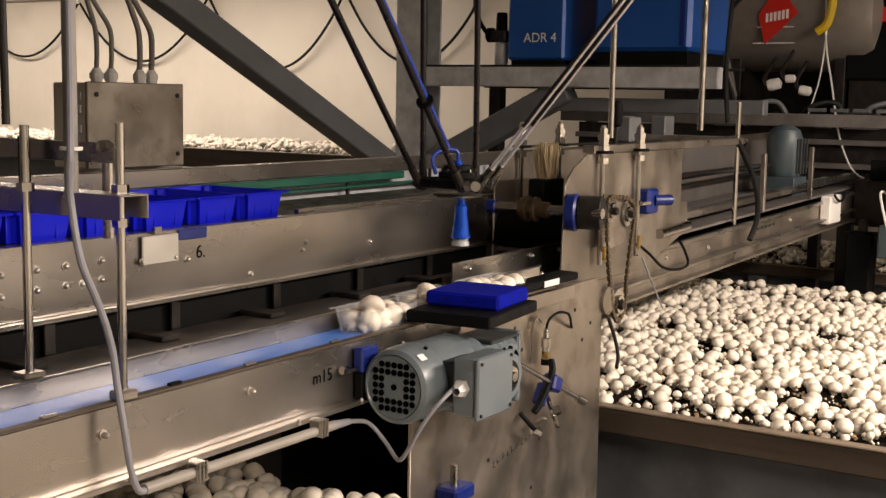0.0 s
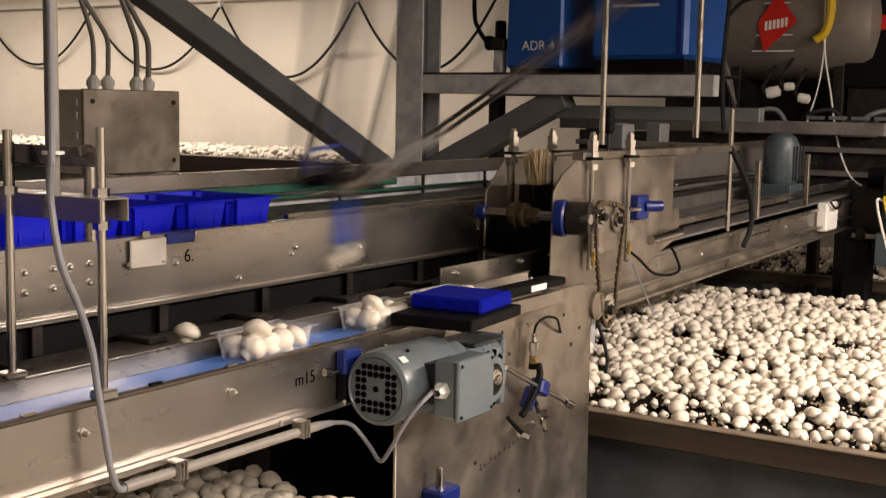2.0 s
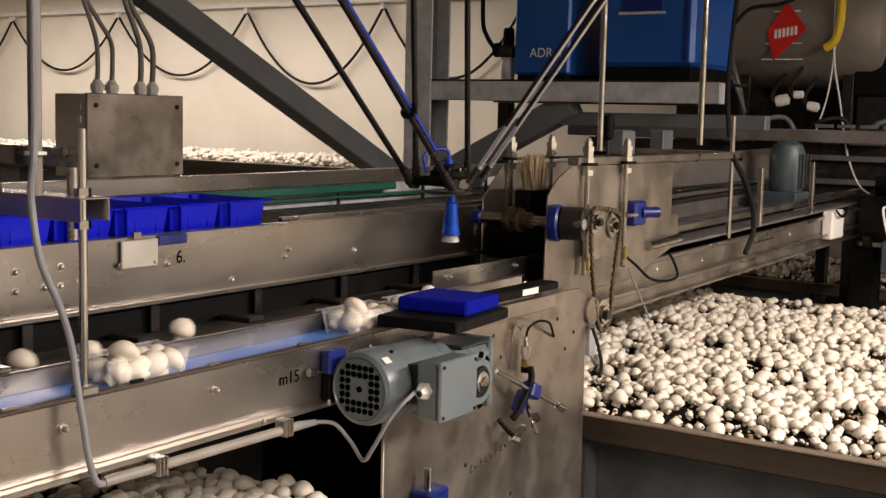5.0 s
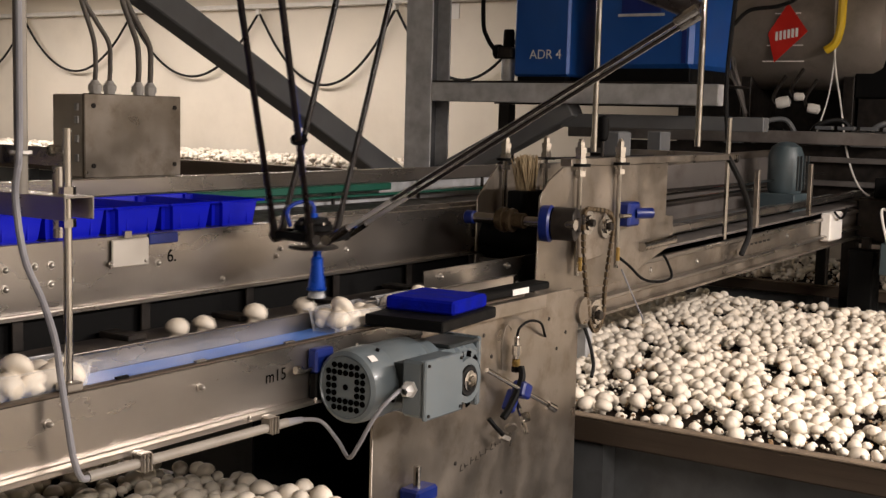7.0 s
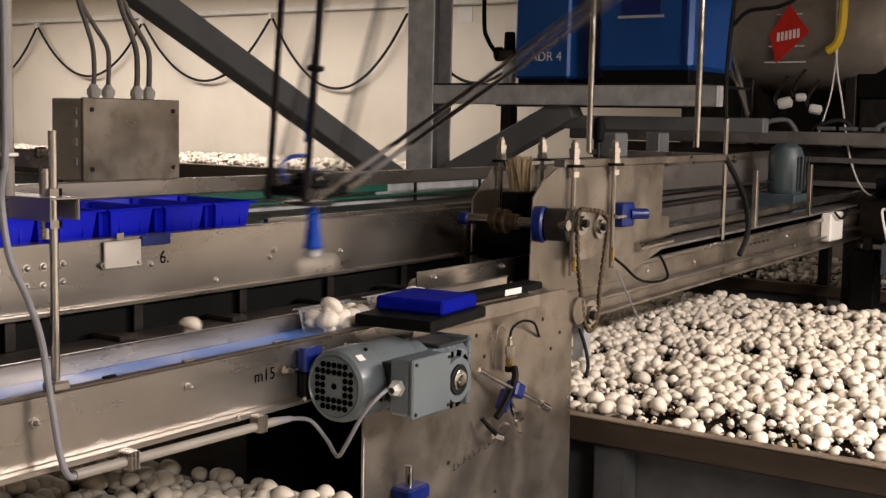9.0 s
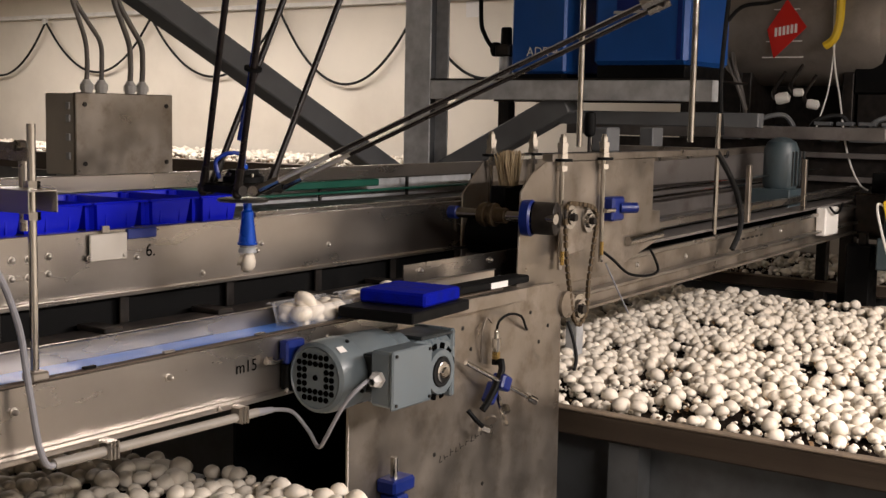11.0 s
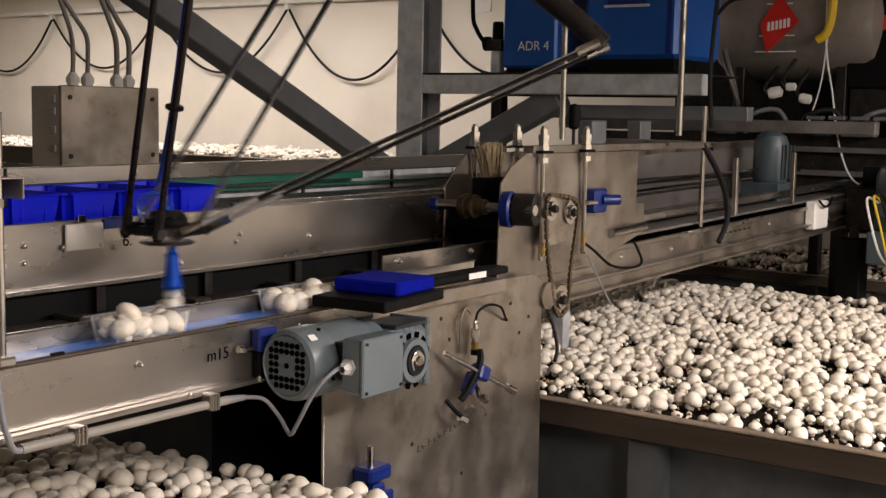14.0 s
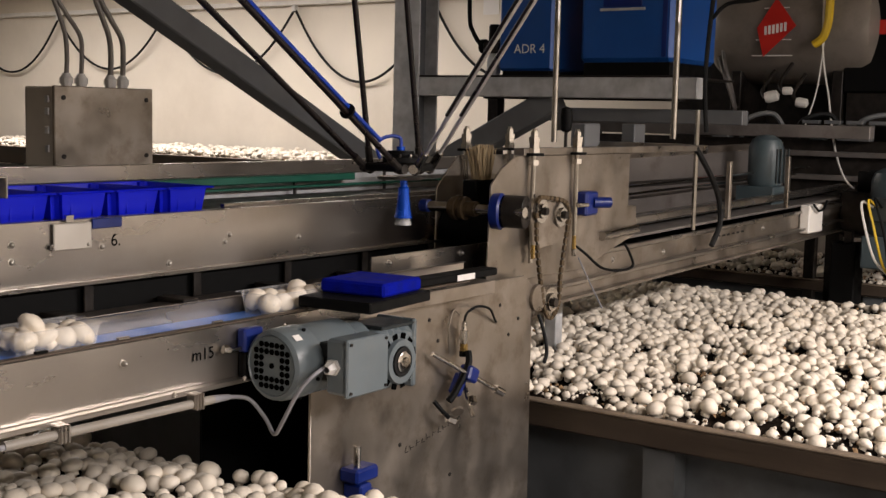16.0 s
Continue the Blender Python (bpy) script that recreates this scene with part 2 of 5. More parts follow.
def smooth_line(pts, n=8):
    pts = [Vector(p) for p in pts]
    out = []
    for i in range(len(pts) - 1):
        a, b, c, d = pts[max(i - 1, 0)], pts[i], pts[i + 1], pts[min(i + 2, len(pts) - 1)]
        for k in range(n):
            t = k / n
            out.append(0.5 * (2 * b + (c - a) * t + (2 * a - 5 * b + 4 * c - d) * t * t + (3 * b - a - 3 * c + d) * t ** 3))
    return out + [pts[-1]]


def tube(pts, r, seg=8, n=8, bm=None):
    """A bent tube through points."""
    bm = bm or bmesh.new()
    line = smooth_line(pts, n)
    rings, side = [], None
    for i, p in enumerate(line):
        d = (line[min(i + 1, len(line) - 1)] - line[max(i - 1, 0)]).normalized()
        if side is None:
            side = d.orthogonal().normalized()
        side = (side - d * side.dot(d)).normalized()
        up = d.cross(side)
        rings.append([bm.verts.new(p + r * (math.cos(2 * math.pi * k / seg) * side + math.sin(2 * math.pi * k / seg) * up)) for k in range(seg)])
    for a, b in zip(rings, rings[1:]):
        for k in range(seg):
            bm.faces.new((a[k], a[(k + 1) % seg], b[(k + 1) % seg], b[k]))
    bm.faces.new(rings[0]), bm.faces.new(rings[-1][::-1])
    return bm


def extrude(outline, axis, a, b, bev=0.0015):
    """A flat outline of (u, v) pushed from a to b along an axis; y: u = x, v = z; x: u = y, v = z."""
    bm = bmesh.new()
    put = (lambda u, v, w: (u, w, v)) if axis == "y" else (lambda u, v, w: (w, u, v)) if axis == "x" else (lambda u, v, w: (u, v, w))
    vs = [bm.verts.new(put(u, v, a)) for u, v in outline]
    f = bm.faces.new(vs)
    r = bmesh.ops.extrude_face_region(bm, geom=[f])
    bmesh.ops.translate(bm, verts=[v for v in r["geom"] if isinstance(v, bmesh.types.BMVert)], vec=Vector(put(0, 0, b - a)))
    if bev:
        bmesh.ops.bevel(bm, geom=list(bm.edges), offset=bev, segments=1, affect="EDGES", clamp_overlap=True)
    return bm


def bolt(p, axis, parent, r=0.008, h=0.016, mat=None, name="bolt"):
    bm = lathe([(0, 0), (0, r * 1.6), (0.0015, r * 1.6), (0.0016, r * 1.1), (h * 0.5, r * 1.05), (h * 0.75, r * 0.85), (h * 0.92, r * 0.5), (h, 0)], p, axis, 12)
    return part(name, bm, mat or BOLT, parent)


def writing(text, p, rx, rz, size, parent, mat, thick=0.0002, lean=0):
    cu = bpy.data.curves.new("writing", "FONT")
    cu.body, cu.size, cu.extrude, cu.offset = text, size, thick, 0.0
    cu.materials.append(mat)
    ob = new("writing", cu)
    ob.matrix_basis = pose(*(Vector(p) - BASE[parent]), rx, lean, rz)
    ob.parent = parent
    return ob

# ---- the growing room ----
def structure(name, bm, mat, label, category):
    return solo(name, bm, mat, (0, 0, 0), label, category, kind="structure", room=True)


XW, YN, YS, XB, ZC = 6.75, 12.0, -6.0, -6.0, 3.0
structure("floor", box(XB, XW + 0.2, YS, YN, -0.2, 0, 0), FLOOR, "dark damp concrete floor of the growing room", "floor")
structure("ceiling", box(XB, XW + 0.2, YS, YN, ZC, ZC + 0.15, 0), WALL, "cream insulated ceiling", "ceiling")
structure("wall_east", box(XW, XW + 0.15, YS, YN, 0, ZC, 0), WALL, "cream insulated panel wall behind the beds", "wall")
structure("wall_west", box(XB - 0.15, XB, YS, YN, 0, ZC, 0), WALL, "cream insulated panel wall", "wall")
structure("wall_north", box(XB, XW, YN, YN + 0.15, 0, ZC, 0), WALL, "cream insulated panel wall", "wall")
structure("wall_south", box(XB, XW, YS - 0.15, YS, 0, ZC, 0), WALL, "cream insulated panel wall", "wall")
for x, y, z, lx, ly, watts in LAMPS:
    t = thing("tube_lamp", (x, y, ZC), "white tube lamp fixed under the ceiling", "ceiling lamp", "lamps of the room", room=True)
    part("housing", box(x - lx / 2 - 0.03, x + lx / 2 + 0.03, y - ly / 2 - 0.03, y + ly / 2 + 0.03, ZC - 0.08, ZC - 0.004, 0.01), WHITEPLASTIC, t)
    part("diffuser", box(x - lx / 2, x + lx / 2, y - ly / 2, y + ly / 2, ZC - 0.12, ZC - 0.083, 0.015), TUBE, t, "glowing white diffuser")

# a rail with a festooned cable along the far wall
ROOM = 0.44
t = thing("cable_rail", (XW, 6.5, 2.44), "pale steel rail with a sagging black cable on the far wall", "cable rail", room=True)
part("rail", box(XW - 0.09, XW - 0.002, 1.5, 11.5, 2.435, 2.475, 0.004), WHITEPLASTIC, t)
ys = [ROOM + 9.37 + 1.62, ROOM + 9.37, ROOM + 7.734, ROOM + 6.022, ROOM + 4.475, ROOM + 3.1]
for a, b, sag in zip(ys, ys[1:], (0.56, 0.53, 0.58, 0.65, 0.6)):
    part("cable", tube([(XW - 0.07, a + (b - a) * k / 8, 2.40 - sag * (1 - (2 * k / 8 - 1) ** 2)) for k in range(9)], 0.012, 7), RUBBER, t, "black festooned cable")
for y in ys:
    part("clip", box(XW - 0.10, XW - 0.05, y - 0.02, y + 0.02, 2.38, 2.432, 0.004), WHITEPLASTIC, t)
solo("paper_sheet", box(XW - 0.006, XW - 0.001, ROOM + 3.88, ROOM + 4.03, 2.30, 2.43, 0), WHITE, (XW, ROOM + 3.95, 2.30), "blank white paper sheet taped to the wall", "paper", room=True)


# ---- mushrooms ----
PROFILE = [(0, 0.84), (0.33, 0.80), (0.64, 0.655), (0.88, 0.40), (1.0, 0.07), (0.97, -0.22), (0.80, -0.44), (0.52, -0.50), (0.44, -0.66), (0.47, -0.95), (0, -1.0)]


def mushroom_arrays(seg, flat=1.0, wob=0.0, seed=0):
    rnd = random.Random(seed)
    ph = [rnd.uniform(0, 6.28) for _ in range(4)]
    vs, fs, rings = [], [], []
    for r, z in PROFILE:
        if r == 0:
            rings.append([len(vs)])
            vs.append((0, 0, z * flat))
        else:
            ids = []
            for i in range(seg):
                a = 2 * math.pi * i / seg
                k = 1 + wob * (math.sin(a + ph[0]) + 0.6 * math.sin(2 * a + ph[1] + z * 2))
                ids.append(len(vs))
                vs.append((r * k * math.cos(a) + 0.05 * wob * 5 * z, r * k * math.sin(a), z * flat * (1 + wob * math.sin(a + ph[2]))))
            rings.append(ids)
    for a, b in zip(rings, rings[1:]):
        for i in range(seg):
            j = (i + 1) % seg
            if len(a) == 1:
                fs.append((a[0], b[i], b[j]))
            elif len(b) == 1:
                fs.append((a[i], b[0], a[j]))
            else:
                fs.append((a[i], b[i], b[j], a[j]))
    return np.array(vs), fs


KINDS = [mushroom_arrays(12, f, w, s) for f, w, s in ((1.0, 0.03, 1), (0.9, 0.06, 2), (1.12, 0.05, 3), (0.82, 0.09, 4), (1.0, 0.08, 5))]
COARSE = [mushroom_arrays(8, f, w, s) for f, w, s in ((1.0, 0.04, 1), (0.88, 0.08, 2), (1.1, 0.06, 3))]


def mushroom_mesh(k, size, name="mushroom"):
    vs, fs = KINDS[k]
    me = bpy.data.meshes.new(name)
    me.from_pydata((vs * size).tolist(), [], fs)
    me.materials.append(CAP)
    me.shade_smooth()
    return me


UNIT = [mushroom_mesh(k, 1.0) for k in range(len(KINDS))]


def joined_mushrooms(name, spots):
    V, F, n = [], [], 0
    for x, y, z, s, rx, ry, rz, k in spots:
        vs, fs = COARSE[k % len(COARSE)]
        m = np.array(Euler((rx, ry, rz)).to_matrix())
        V.append(vs @ m.T * s + np.array((x, y, z)))
        F += [tuple(i + n for i in f) for f in fs]
        n += len(vs)
    me = bpy.data.meshes.new(name)
    me.from_pydata(np.concatenate(V).tolist(), [], F)
    me.materials.append(CAP)
    me.shade_smooth()
    return me


def mushroom_bed(x0, x1, y0, y1, ztop, seed, near, label, legs=True, step=0.058, bare=0.5, board=0.06, floor_z=0.0, edge=0.45, big=1.0, drop=0.0):
    """near: (x0, x1, y0, y1), the stretch whose mushrooms are parts of their own."""
    rnd = random.Random(seed)
    t = thing("mushroom_bed", (x0, (y0 + y1) / 2, floor_z), label, "mushroom bed", "mushroom beds", room=True)
    base = BASE[t]
    # soil
    nx, ny = int((x1 - x0) / 0.03), int((y1 - y0) / 0.03)
    vs, fs = [], []
    for j in range(ny + 1):
        for i in range(nx + 1):
            x, y = x0 + (x1 - x0) * i / nx, y0 + (y1 - y0) * j / ny
            z = ztop - 0.05 + 0.030 * noise.noise((x * 5, y * 5, seed)) + 0.020 * noise.noise((x * 17, y * 17, seed)) + 0.016 * noise.noise((x * 43, y * 43, seed))
            vs.append((x - base.x, y - base.y, z - base.z))
    for j in range(ny):
        for i in range(nx):
            a = j * (nx + 1) + i
            fs.append((a, a + 1, a + nx + 2, a + nx + 1))
    me = bpy.data.meshes.new("soil")
    me.from_pydata(vs, [], fs)
    me.materials.append(SOIL)
    me.shade_smooth()
    soil = new("soil", me)
    soil.parent = t
    BASE[soil] = base
    tagged(soil, "dark peaty casing soil")
    # boards, tray floor, legs
    for x, low in ((x0, 0), (x1, drop)):
        top = ztop - 0.03 - low
        part("side_board", box(x - 0.02, x + 0.02, y0, y1, top - board, top, 0.006), RIM, t, "stained bed board with a worn edge")
        part("worn_edge", box(x - 0.022, x + 0.022, y0, y1, top + 0.0002, top + 0.008, 0.003), WORN, t, "pale worn board edge")
    part("side_sheet", box(x0 + 0.10, x0 + 0.104, y0, y1, floor_z + 0.05, ztop - 0.05 - board, 0), BEDSTEEL, t, "dull steel sheet below the bed")
    part("tray", box(x0 + 0.02, x1 - 0.02, y0, y1, ztop - 0.035 - board, ztop - 0.02 - board, 0), BEDSTEEL, t)
    if legs:
        for y in np.arange(y0 + 0.92, y1, 1.35):
            for x in (x0 + 0.05, x1 - 0.05):
                part("leg", extrude([(x - 0.04, y - 0.02), (x + 0.045, y - 0.02), (x + 0.045, y - 0.012), (x - 0.03, y - 0.012), (x - 0.03, y + 0.08), (x - 0.04, y + 0.08)], "z", floor_z, ztop - 0.04 - board, 0), BEDSTEEL, t)
    # mushrooms
    spots = []
    ny, nx = int((y1 - y0) / (step * 0.87)), int((x1 - x0) / step)
    for j in range(ny):
        for i in range(nx):
            x = x0 + 0.05 + (i + 0.5 * (j % 2)) * step + rnd.uniform(-0.016, 0.016)
            y = y0 + 0.03 + j * step * 0.87 + rnd.uniform(-0.016, 0.016)
            if x > x1 - 0.03 + 0.6 * drop:
                continue
            gap = noise.noise((x * 3.1, y * 3.1, seed + 5)) + 0.6 * noise.noise((x * 8, y * 8, seed))
            lim = bare - 0.95 * max(0, 1 - (x - x0) / edge)
            if gap > lim:
                if rnd.random() < 0.45:
                    for q in range(3):
                        s = rnd.uniform(0.003, 0.006)
                        u, v = x + rnd.uniform(-0.025, 0.025), y + rnd.uniform(-0.025, 0.025)
                        spots.append((u, v, ztop - 0.042 + 0.030 * noise.noise((u * 5, v * 5, seed)), s, rnd.uniform(-1, 1), rnd.uniform(-1, 1), 0.0, rnd.randrange(5)))
                    continue
                s = rnd.choice((rnd.uniform(0.008, 0.016), rnd.uniform(0.012, 0.03)))
            else:
                s = rnd.choice((rnd.uniform(0.021, 0.027), rnd.uniform(0.019, 0.025), rnd.uniform(0.012, 0.019))) * big
            z = ztop - 0.05 + 0.030 * noise.noise((x * 5, y * 5, seed)) + 0.7 * s + rnd.uniform(0, 0.022) + 0.018 * max(0, noise.noise((x * 4, y * 4, 9)))
            spots.append((x, y, z, s, rnd.uniform(-0.35, 0.35), rnd.uniform(-0.45, 0.2), rnd.uniform(0, 6.28), rnd.randrange(5)))
    V, F = [], []
    for q in range(int((x1 - x0) * (y1 - y0) * 190)):
        x, y = rnd.uniform(x0 + 0.04, x1 - 0.04), rnd.uniform(y0, y1)
        z = ztop - 0.042 + 0.030 * noise.noise((x * 5, y * 5, seed)) + rnd.uniform(0.0, 0.022)
        s = rnd.uniform(0.004, 0.011)
        n = len(V)
        m = Euler((rnd.uniform(-1, 1), rnd.uniform(-1, 1), rnd.uniform(0, 6))).to_matrix()
        for c in ((1, 0.2, 0), (-0.3, 1, 0.1), (-1, -0.2, 0), (0.2, -0.8, -0.1), (0, 0, 0.6), (0, 0, -0.6)):
            V.append(tuple(m @ (Vector(c) * s) + Vector((x, y, z)) - base))
        F += [(n, n + 1, n + 4), (n + 1, n + 2, n + 4), (n + 2, n + 3, n + 4), (n + 3, n, n + 4), (n + 1, n, n + 5), (n + 2, n + 1, n + 5), (n + 3, n + 2, n + 5), (n, n + 3, n + 5)]
    me = bpy.data.meshes.new("debris")
    me.from_pydata(V, [], F)
    me.materials.append(DEBRIS)
    ob = new("stub_debris", me)
    ob.parent = t
    tagged(ob, "brown cut stubs and crumbs among the mushrooms", kind="stuff")
    single = [q for q in spots if near[0] < q[0] < near[1] and near[2] < q[1] < near[3]]
    single = sorted(single, key=lambda q: q[0] - 0.3 * q[1])[:300]
    chosen = set(single)
    for x, y, z, s, rx, ry, rz, k in single:
        ob = new("mushroom", UNIT[k])
        ob.matrix_basis = Matrix.LocRotScale(Vector((x, y, z)) - base, Euler((rx, ry, rz)), (s, s, s))
        ob.parent = t
    rest = [(x - base.x, y - base.y, z - base.z, *o) for x, y, z, *o in spots if (x, y, z, *o) not in chosen]
    ob = new("mushroom_carpet", joined_mushrooms("mushroom_carpet", rest))
    ob.parent = t
    tagged(ob, "dense white button mushrooms", kind="stuff")
    return t


mushroom_bed(1.55, 4.30, -1.9, 3.2, 0.63, 3, (1.5, 2.2, -1.2, 1.2), "long bed crowded with white button mushrooms on dark soil", bare=0.25, step=0.044, board=0.075)
mushroom_bed(-0.95, 0.36, -1.2, 2.6, 0.64, 11, (-0.2, 0.6, -0.1, 1.25), "mushroom bed under the conveyor, crowded with white mushrooms", bare=0.9, edge=0.05, big=1.08, step=0.045, drop=0.05)
mushroom_bed(5.15, 6.55, -1.5, 4.4, 0.63, 17, (0, 0, 0, 0), "far mushroom bed half picked, white mushrooms on dark soil", bare=-0.08, big=1.1, step=0.062)
mushroom_bed(5.0, 6.55, 2.6, 11.0, 1.14, 23, (0, 0, 0, 0), "upper mushroom shelf along the far wall", bare=0.18, big=1.2, step=0.075, board=0.14)

# ---- punnet conveyor ----
XA = -3.2  # the end of the long conveyors behind the view
t = thing("punnet_conveyor", (-0.6, 0.06, 0.92), "brushed steel punnet conveyor with a blue belt", "conveyor")
C1 = t
part("side_beam", extrude([(0, 0.935), (-0.022, 0.935), (-0.022, 0.925), (0.006, 0.925), (0.006, 1.036), (0.012, 1.042), (0.012, 1.046), (-0.002, 1.046)], "x", XA, 0.50), STEEL, t, "brushed steel side beam with a folded lower flange")
part("edge_strip", box(XA, 0.95, -0.004, 0.013, 1.0465, 1.051, 0.001), RIM, t, "brown plastic edge strip")
part("guide_wall", extrude([(0.118, 0.98), (0.121, 0.98), (0.121, 1.078), (0.112, 1.078), (0.112, 1.075), (0.118, 1.075)], "x", XA, 1.1), STEEL, t, "steel guide wall behind the belt")
part("belt", box(XA, 0.66, 0.0135, 0.117, 1.036, 1.041, 0.001), BLUEBELT, t, "light blue flat belt")
part("belt_bed", box(XA, 1.1, 0.014, 0.116, 1.0, 1.035, 0.001), PLATE, t)
for x, z in ((-0.197, 1.008), (-0.525, 1.006), (-0.85, 1.004)):
    bolt((x, -0.002, z), (0, -1, 0), t, 0.005, 0.013)
for x in (-0.49, -0.09, 0.1):
    bolt((x, -0.022, 0.930), (0, -0.2, 1), t, 0.004, 0.010)
for x in (-0.62, -0.37, -0.19, 0.05):
    part("clip", box(x - 0.013, x + 0.013, 0.0005, 0.009, 1.0515, 1.056, 0.001), BLACK if x in (-0.37,) else STEEL, t)
part("tension_block", box(0.095, 0.15, -0.028, -0.004, 0.988, 1.036, 0.004), BLUEPART, t, "blue plastic bearing block")
# Black block drawn for the dark shadow below the bearing block.
part("tension_base", box(0.10, 0.16, -0.024, -0.004, 0.93, 0.9875, 0.003), BLACK, t)
part("tension_screw", rod((0.062, -0.016, 0.995), (0.095, -0.016, 0.997), 0.0045), CHROME, t)
part("tension_nut", rod((0.05, -0.012, 1.0), (0.066, -0.016, 0.997), 0.009, 6), CHROME, t)
writing("m15", (-0.025, -0.0024, 0.985), 90, 0, 0.034, t, INK)

t = thing("conduit", (-0.4, -0.03, 0.90), "grey plastic conduit clamped under the conveyor", "conduit")
part("pipe", rod((-0.475, -0.034, 0.915), (0.0, -0.034, 0.910), 0.0088, 14), GREYPIPE, t)
for x in (-0.360, -0.045):
    part("clamp", box(x - 0.012, x + 0.012, -0.0455, -0.020, 0.900, 0.931, 0.002), STEEL, t, "ridged steel pipe clamp")
    for k in (-1, 0, 1):
        part("clamp_ridge", box(x + 0.008 * k - 0.0022, x + 0.008 * k + 0.0022, -0.0485, -0.0456, 0.899, 0.932, 0.001), STEEL, t)
part("end_sleeve", rod((0.0, -0.034, 0.910), (0.045, -0.034, 0.907), 0.0085, 12, r2=0.006), GREYCABLE, t)
solo("motor_cable", tube([(0.045, -0.034, 0.907), (0.085, -0.05, 0.898), (0.10, -0.08, 0.862), (0.085, -0.12, 0.838), (0.075, -0.15, 0.868), (0.075, -0.18, 0.918), (0.082, -0.20, 0.95), (0.10, -0.212, 0.970), (0.13, -0.207, 0.976)], 0.0041, 10, 6), GREYCABLE, (0.22, -0.15, 0.80), "grey motor cable hanging in a loop", "cable")

# ---- gear motor ----
MX, MY, MZ = 0.10, -0.096, 0.970
t = thing("gear_motor", (0.3, MY, 0.86), "grey painted gear motor bolted beside the conveyor", "electric motor")
part("fan_cover", lathe([(0.004, 0), (0.004, 0.060), (0.0, 0.063), (0.006, 0.071), (0.02, 0.0745), (0.075, 0.075), (0.077, 0.071)], (MX, MY, MZ), (1, 0, 0), 40), MOTOR, t, "rounded fan cover")
part("fan_grille", lathe([(0.002, 0), (0.002, 0.0595), (0.0045, 0.0605)], (MX, MY, MZ), (1, 0, 0), 40), MOTOR, t)
slot = rod((-0.001, 0, 0), (0.001, 0, 0), 0.0060, 12)
slot_me = mesh_of("vent_hole", slot, HOLE, (0, 0, 0))
for i in range(-4, 5):
    for j in range(-4, 5):
        if i * i + j * j < 15.5 and not (abs(i) < 2 and abs(j) < 2) or (i == 0 and j == 0):
            ob = new("vent_hole", slot_me)
            ob.location = Vector((MX + 0.0012, MY + i * 0.0140, MZ + j * 0.0140)) - BASE[t]
            ob.parent = t
part("housing", lathe([(0.073, 0.070), (0.078, 0.0725), (0.20, 0.0725), (0.205, 0.068), (0.23, 0.062), (0.26, 0.060), (0.262, 0)], (MX, MY, MZ), (1, 0, 0), 40), MOTOR, t)
for a in (35, 75, 115, 200, 250):
    ca, sa = math.cos(radians(a)), math.sin(radians(a))
    part("screw", rod((MX + 0.06, MY + 0.073 * ca, MZ + 0.073 * sa), (MX + 0.06, MY + 0.079 * ca, MZ + 0.079 * sa), 0.004, 8), CHROME if a == 75 else BLACK, t)
lab = part("label", box(0.116, 0.136, -0.0075, 0.0075, 0.0752, 0.0758, 0, m=Matrix.Translation((0, MY, MZ)) @ pose(0, 0, 0, 38, 0, 0)), WHITE, t, "white sticker")
part("terminal_box", box(0.156, 0.282, -0.24, -0.190, 0.918, 1.030, 0.006), MOTOR, t, "square terminal box")
part("box_neck", box(0.178, 0.268, -0.1895, -0.150, 0.935, 1.015, 0.004), MOTORDARK, t)
part("box_lid", box(0.153, 0.285, -0.250, -0.2405, 0.915, 1.033, 0.003), MOTOR, t)
for x in (0.163, 0.275):
    for z in (0.925, 1.023):
        part("lid_screw", rod((x, -0.2495, z), (x, -0.253, z), 0.0035, 8), DARKSTEEL, t)
part("gland", lathe([(0, 0.017), (0.012, 0.017), (0.0121, 0.013), (0.028, 0.012), (0.034, 0.007)], (0.157, -0.212, 0.975), (-1, -0.25, 0), 6), GLAND, t, "grey cable gland")
part("gearbox", box(0.345, 0.545, -0.125, -0.02, 0.865, 1.0, 0.012), MOTOR, t, "cast gearbox housing")
part("flange", box(0.546, 0.562, -0.12, -0.01, 0.855, 1.012, 0.004), MOTOR, t)
# Darker than the casting: the shadow on it is put into the colour.
part("top_flange", box(0.43, 0.562, -0.12, -0.02, 1.0, 1.008, 0.003), MOTORDARK, t)
part("output_ring", lathe([(0, 0.052), (0.012, 0.050), (0.0121, 0.036), (0.006, 0.034), (0.006, 0)], (0.485, -0.124, 0.925), (0, -1, 0), 24), MOTOR, t)
part("shaft", lathe([(0, 0.024), (0.014, 0.024), (0.016, 0.020), (0.0161, 0.012), (0.02, 0.010), (0.02, 0)], (0.485, -0.128, 0.925), (0, -1, 0), 20), CHROME, t, "bright steel output shaft")
part("seal", lathe([(0.006, 0.034), (0.013, 0.033), (0.013, 0.022)], (0.485, -0.126, 0.925), (0, -1, 0), 24), RUBBER, t)
for k in range(12):
    a = radians(30 * k + 15)
    part("rib_pocket", box(-0.009, 0.009, -0.002, 0.002, -0.007, 0.007, 0.002, m=Matrix.Translation((0.485 + 0.058 * math.cos(a), -0.1255, 0.925 + 0.058 * math.sin(a))) @ pose(0, 0, 0, 0, -30 * k - 105, 0)), HOLE, t)

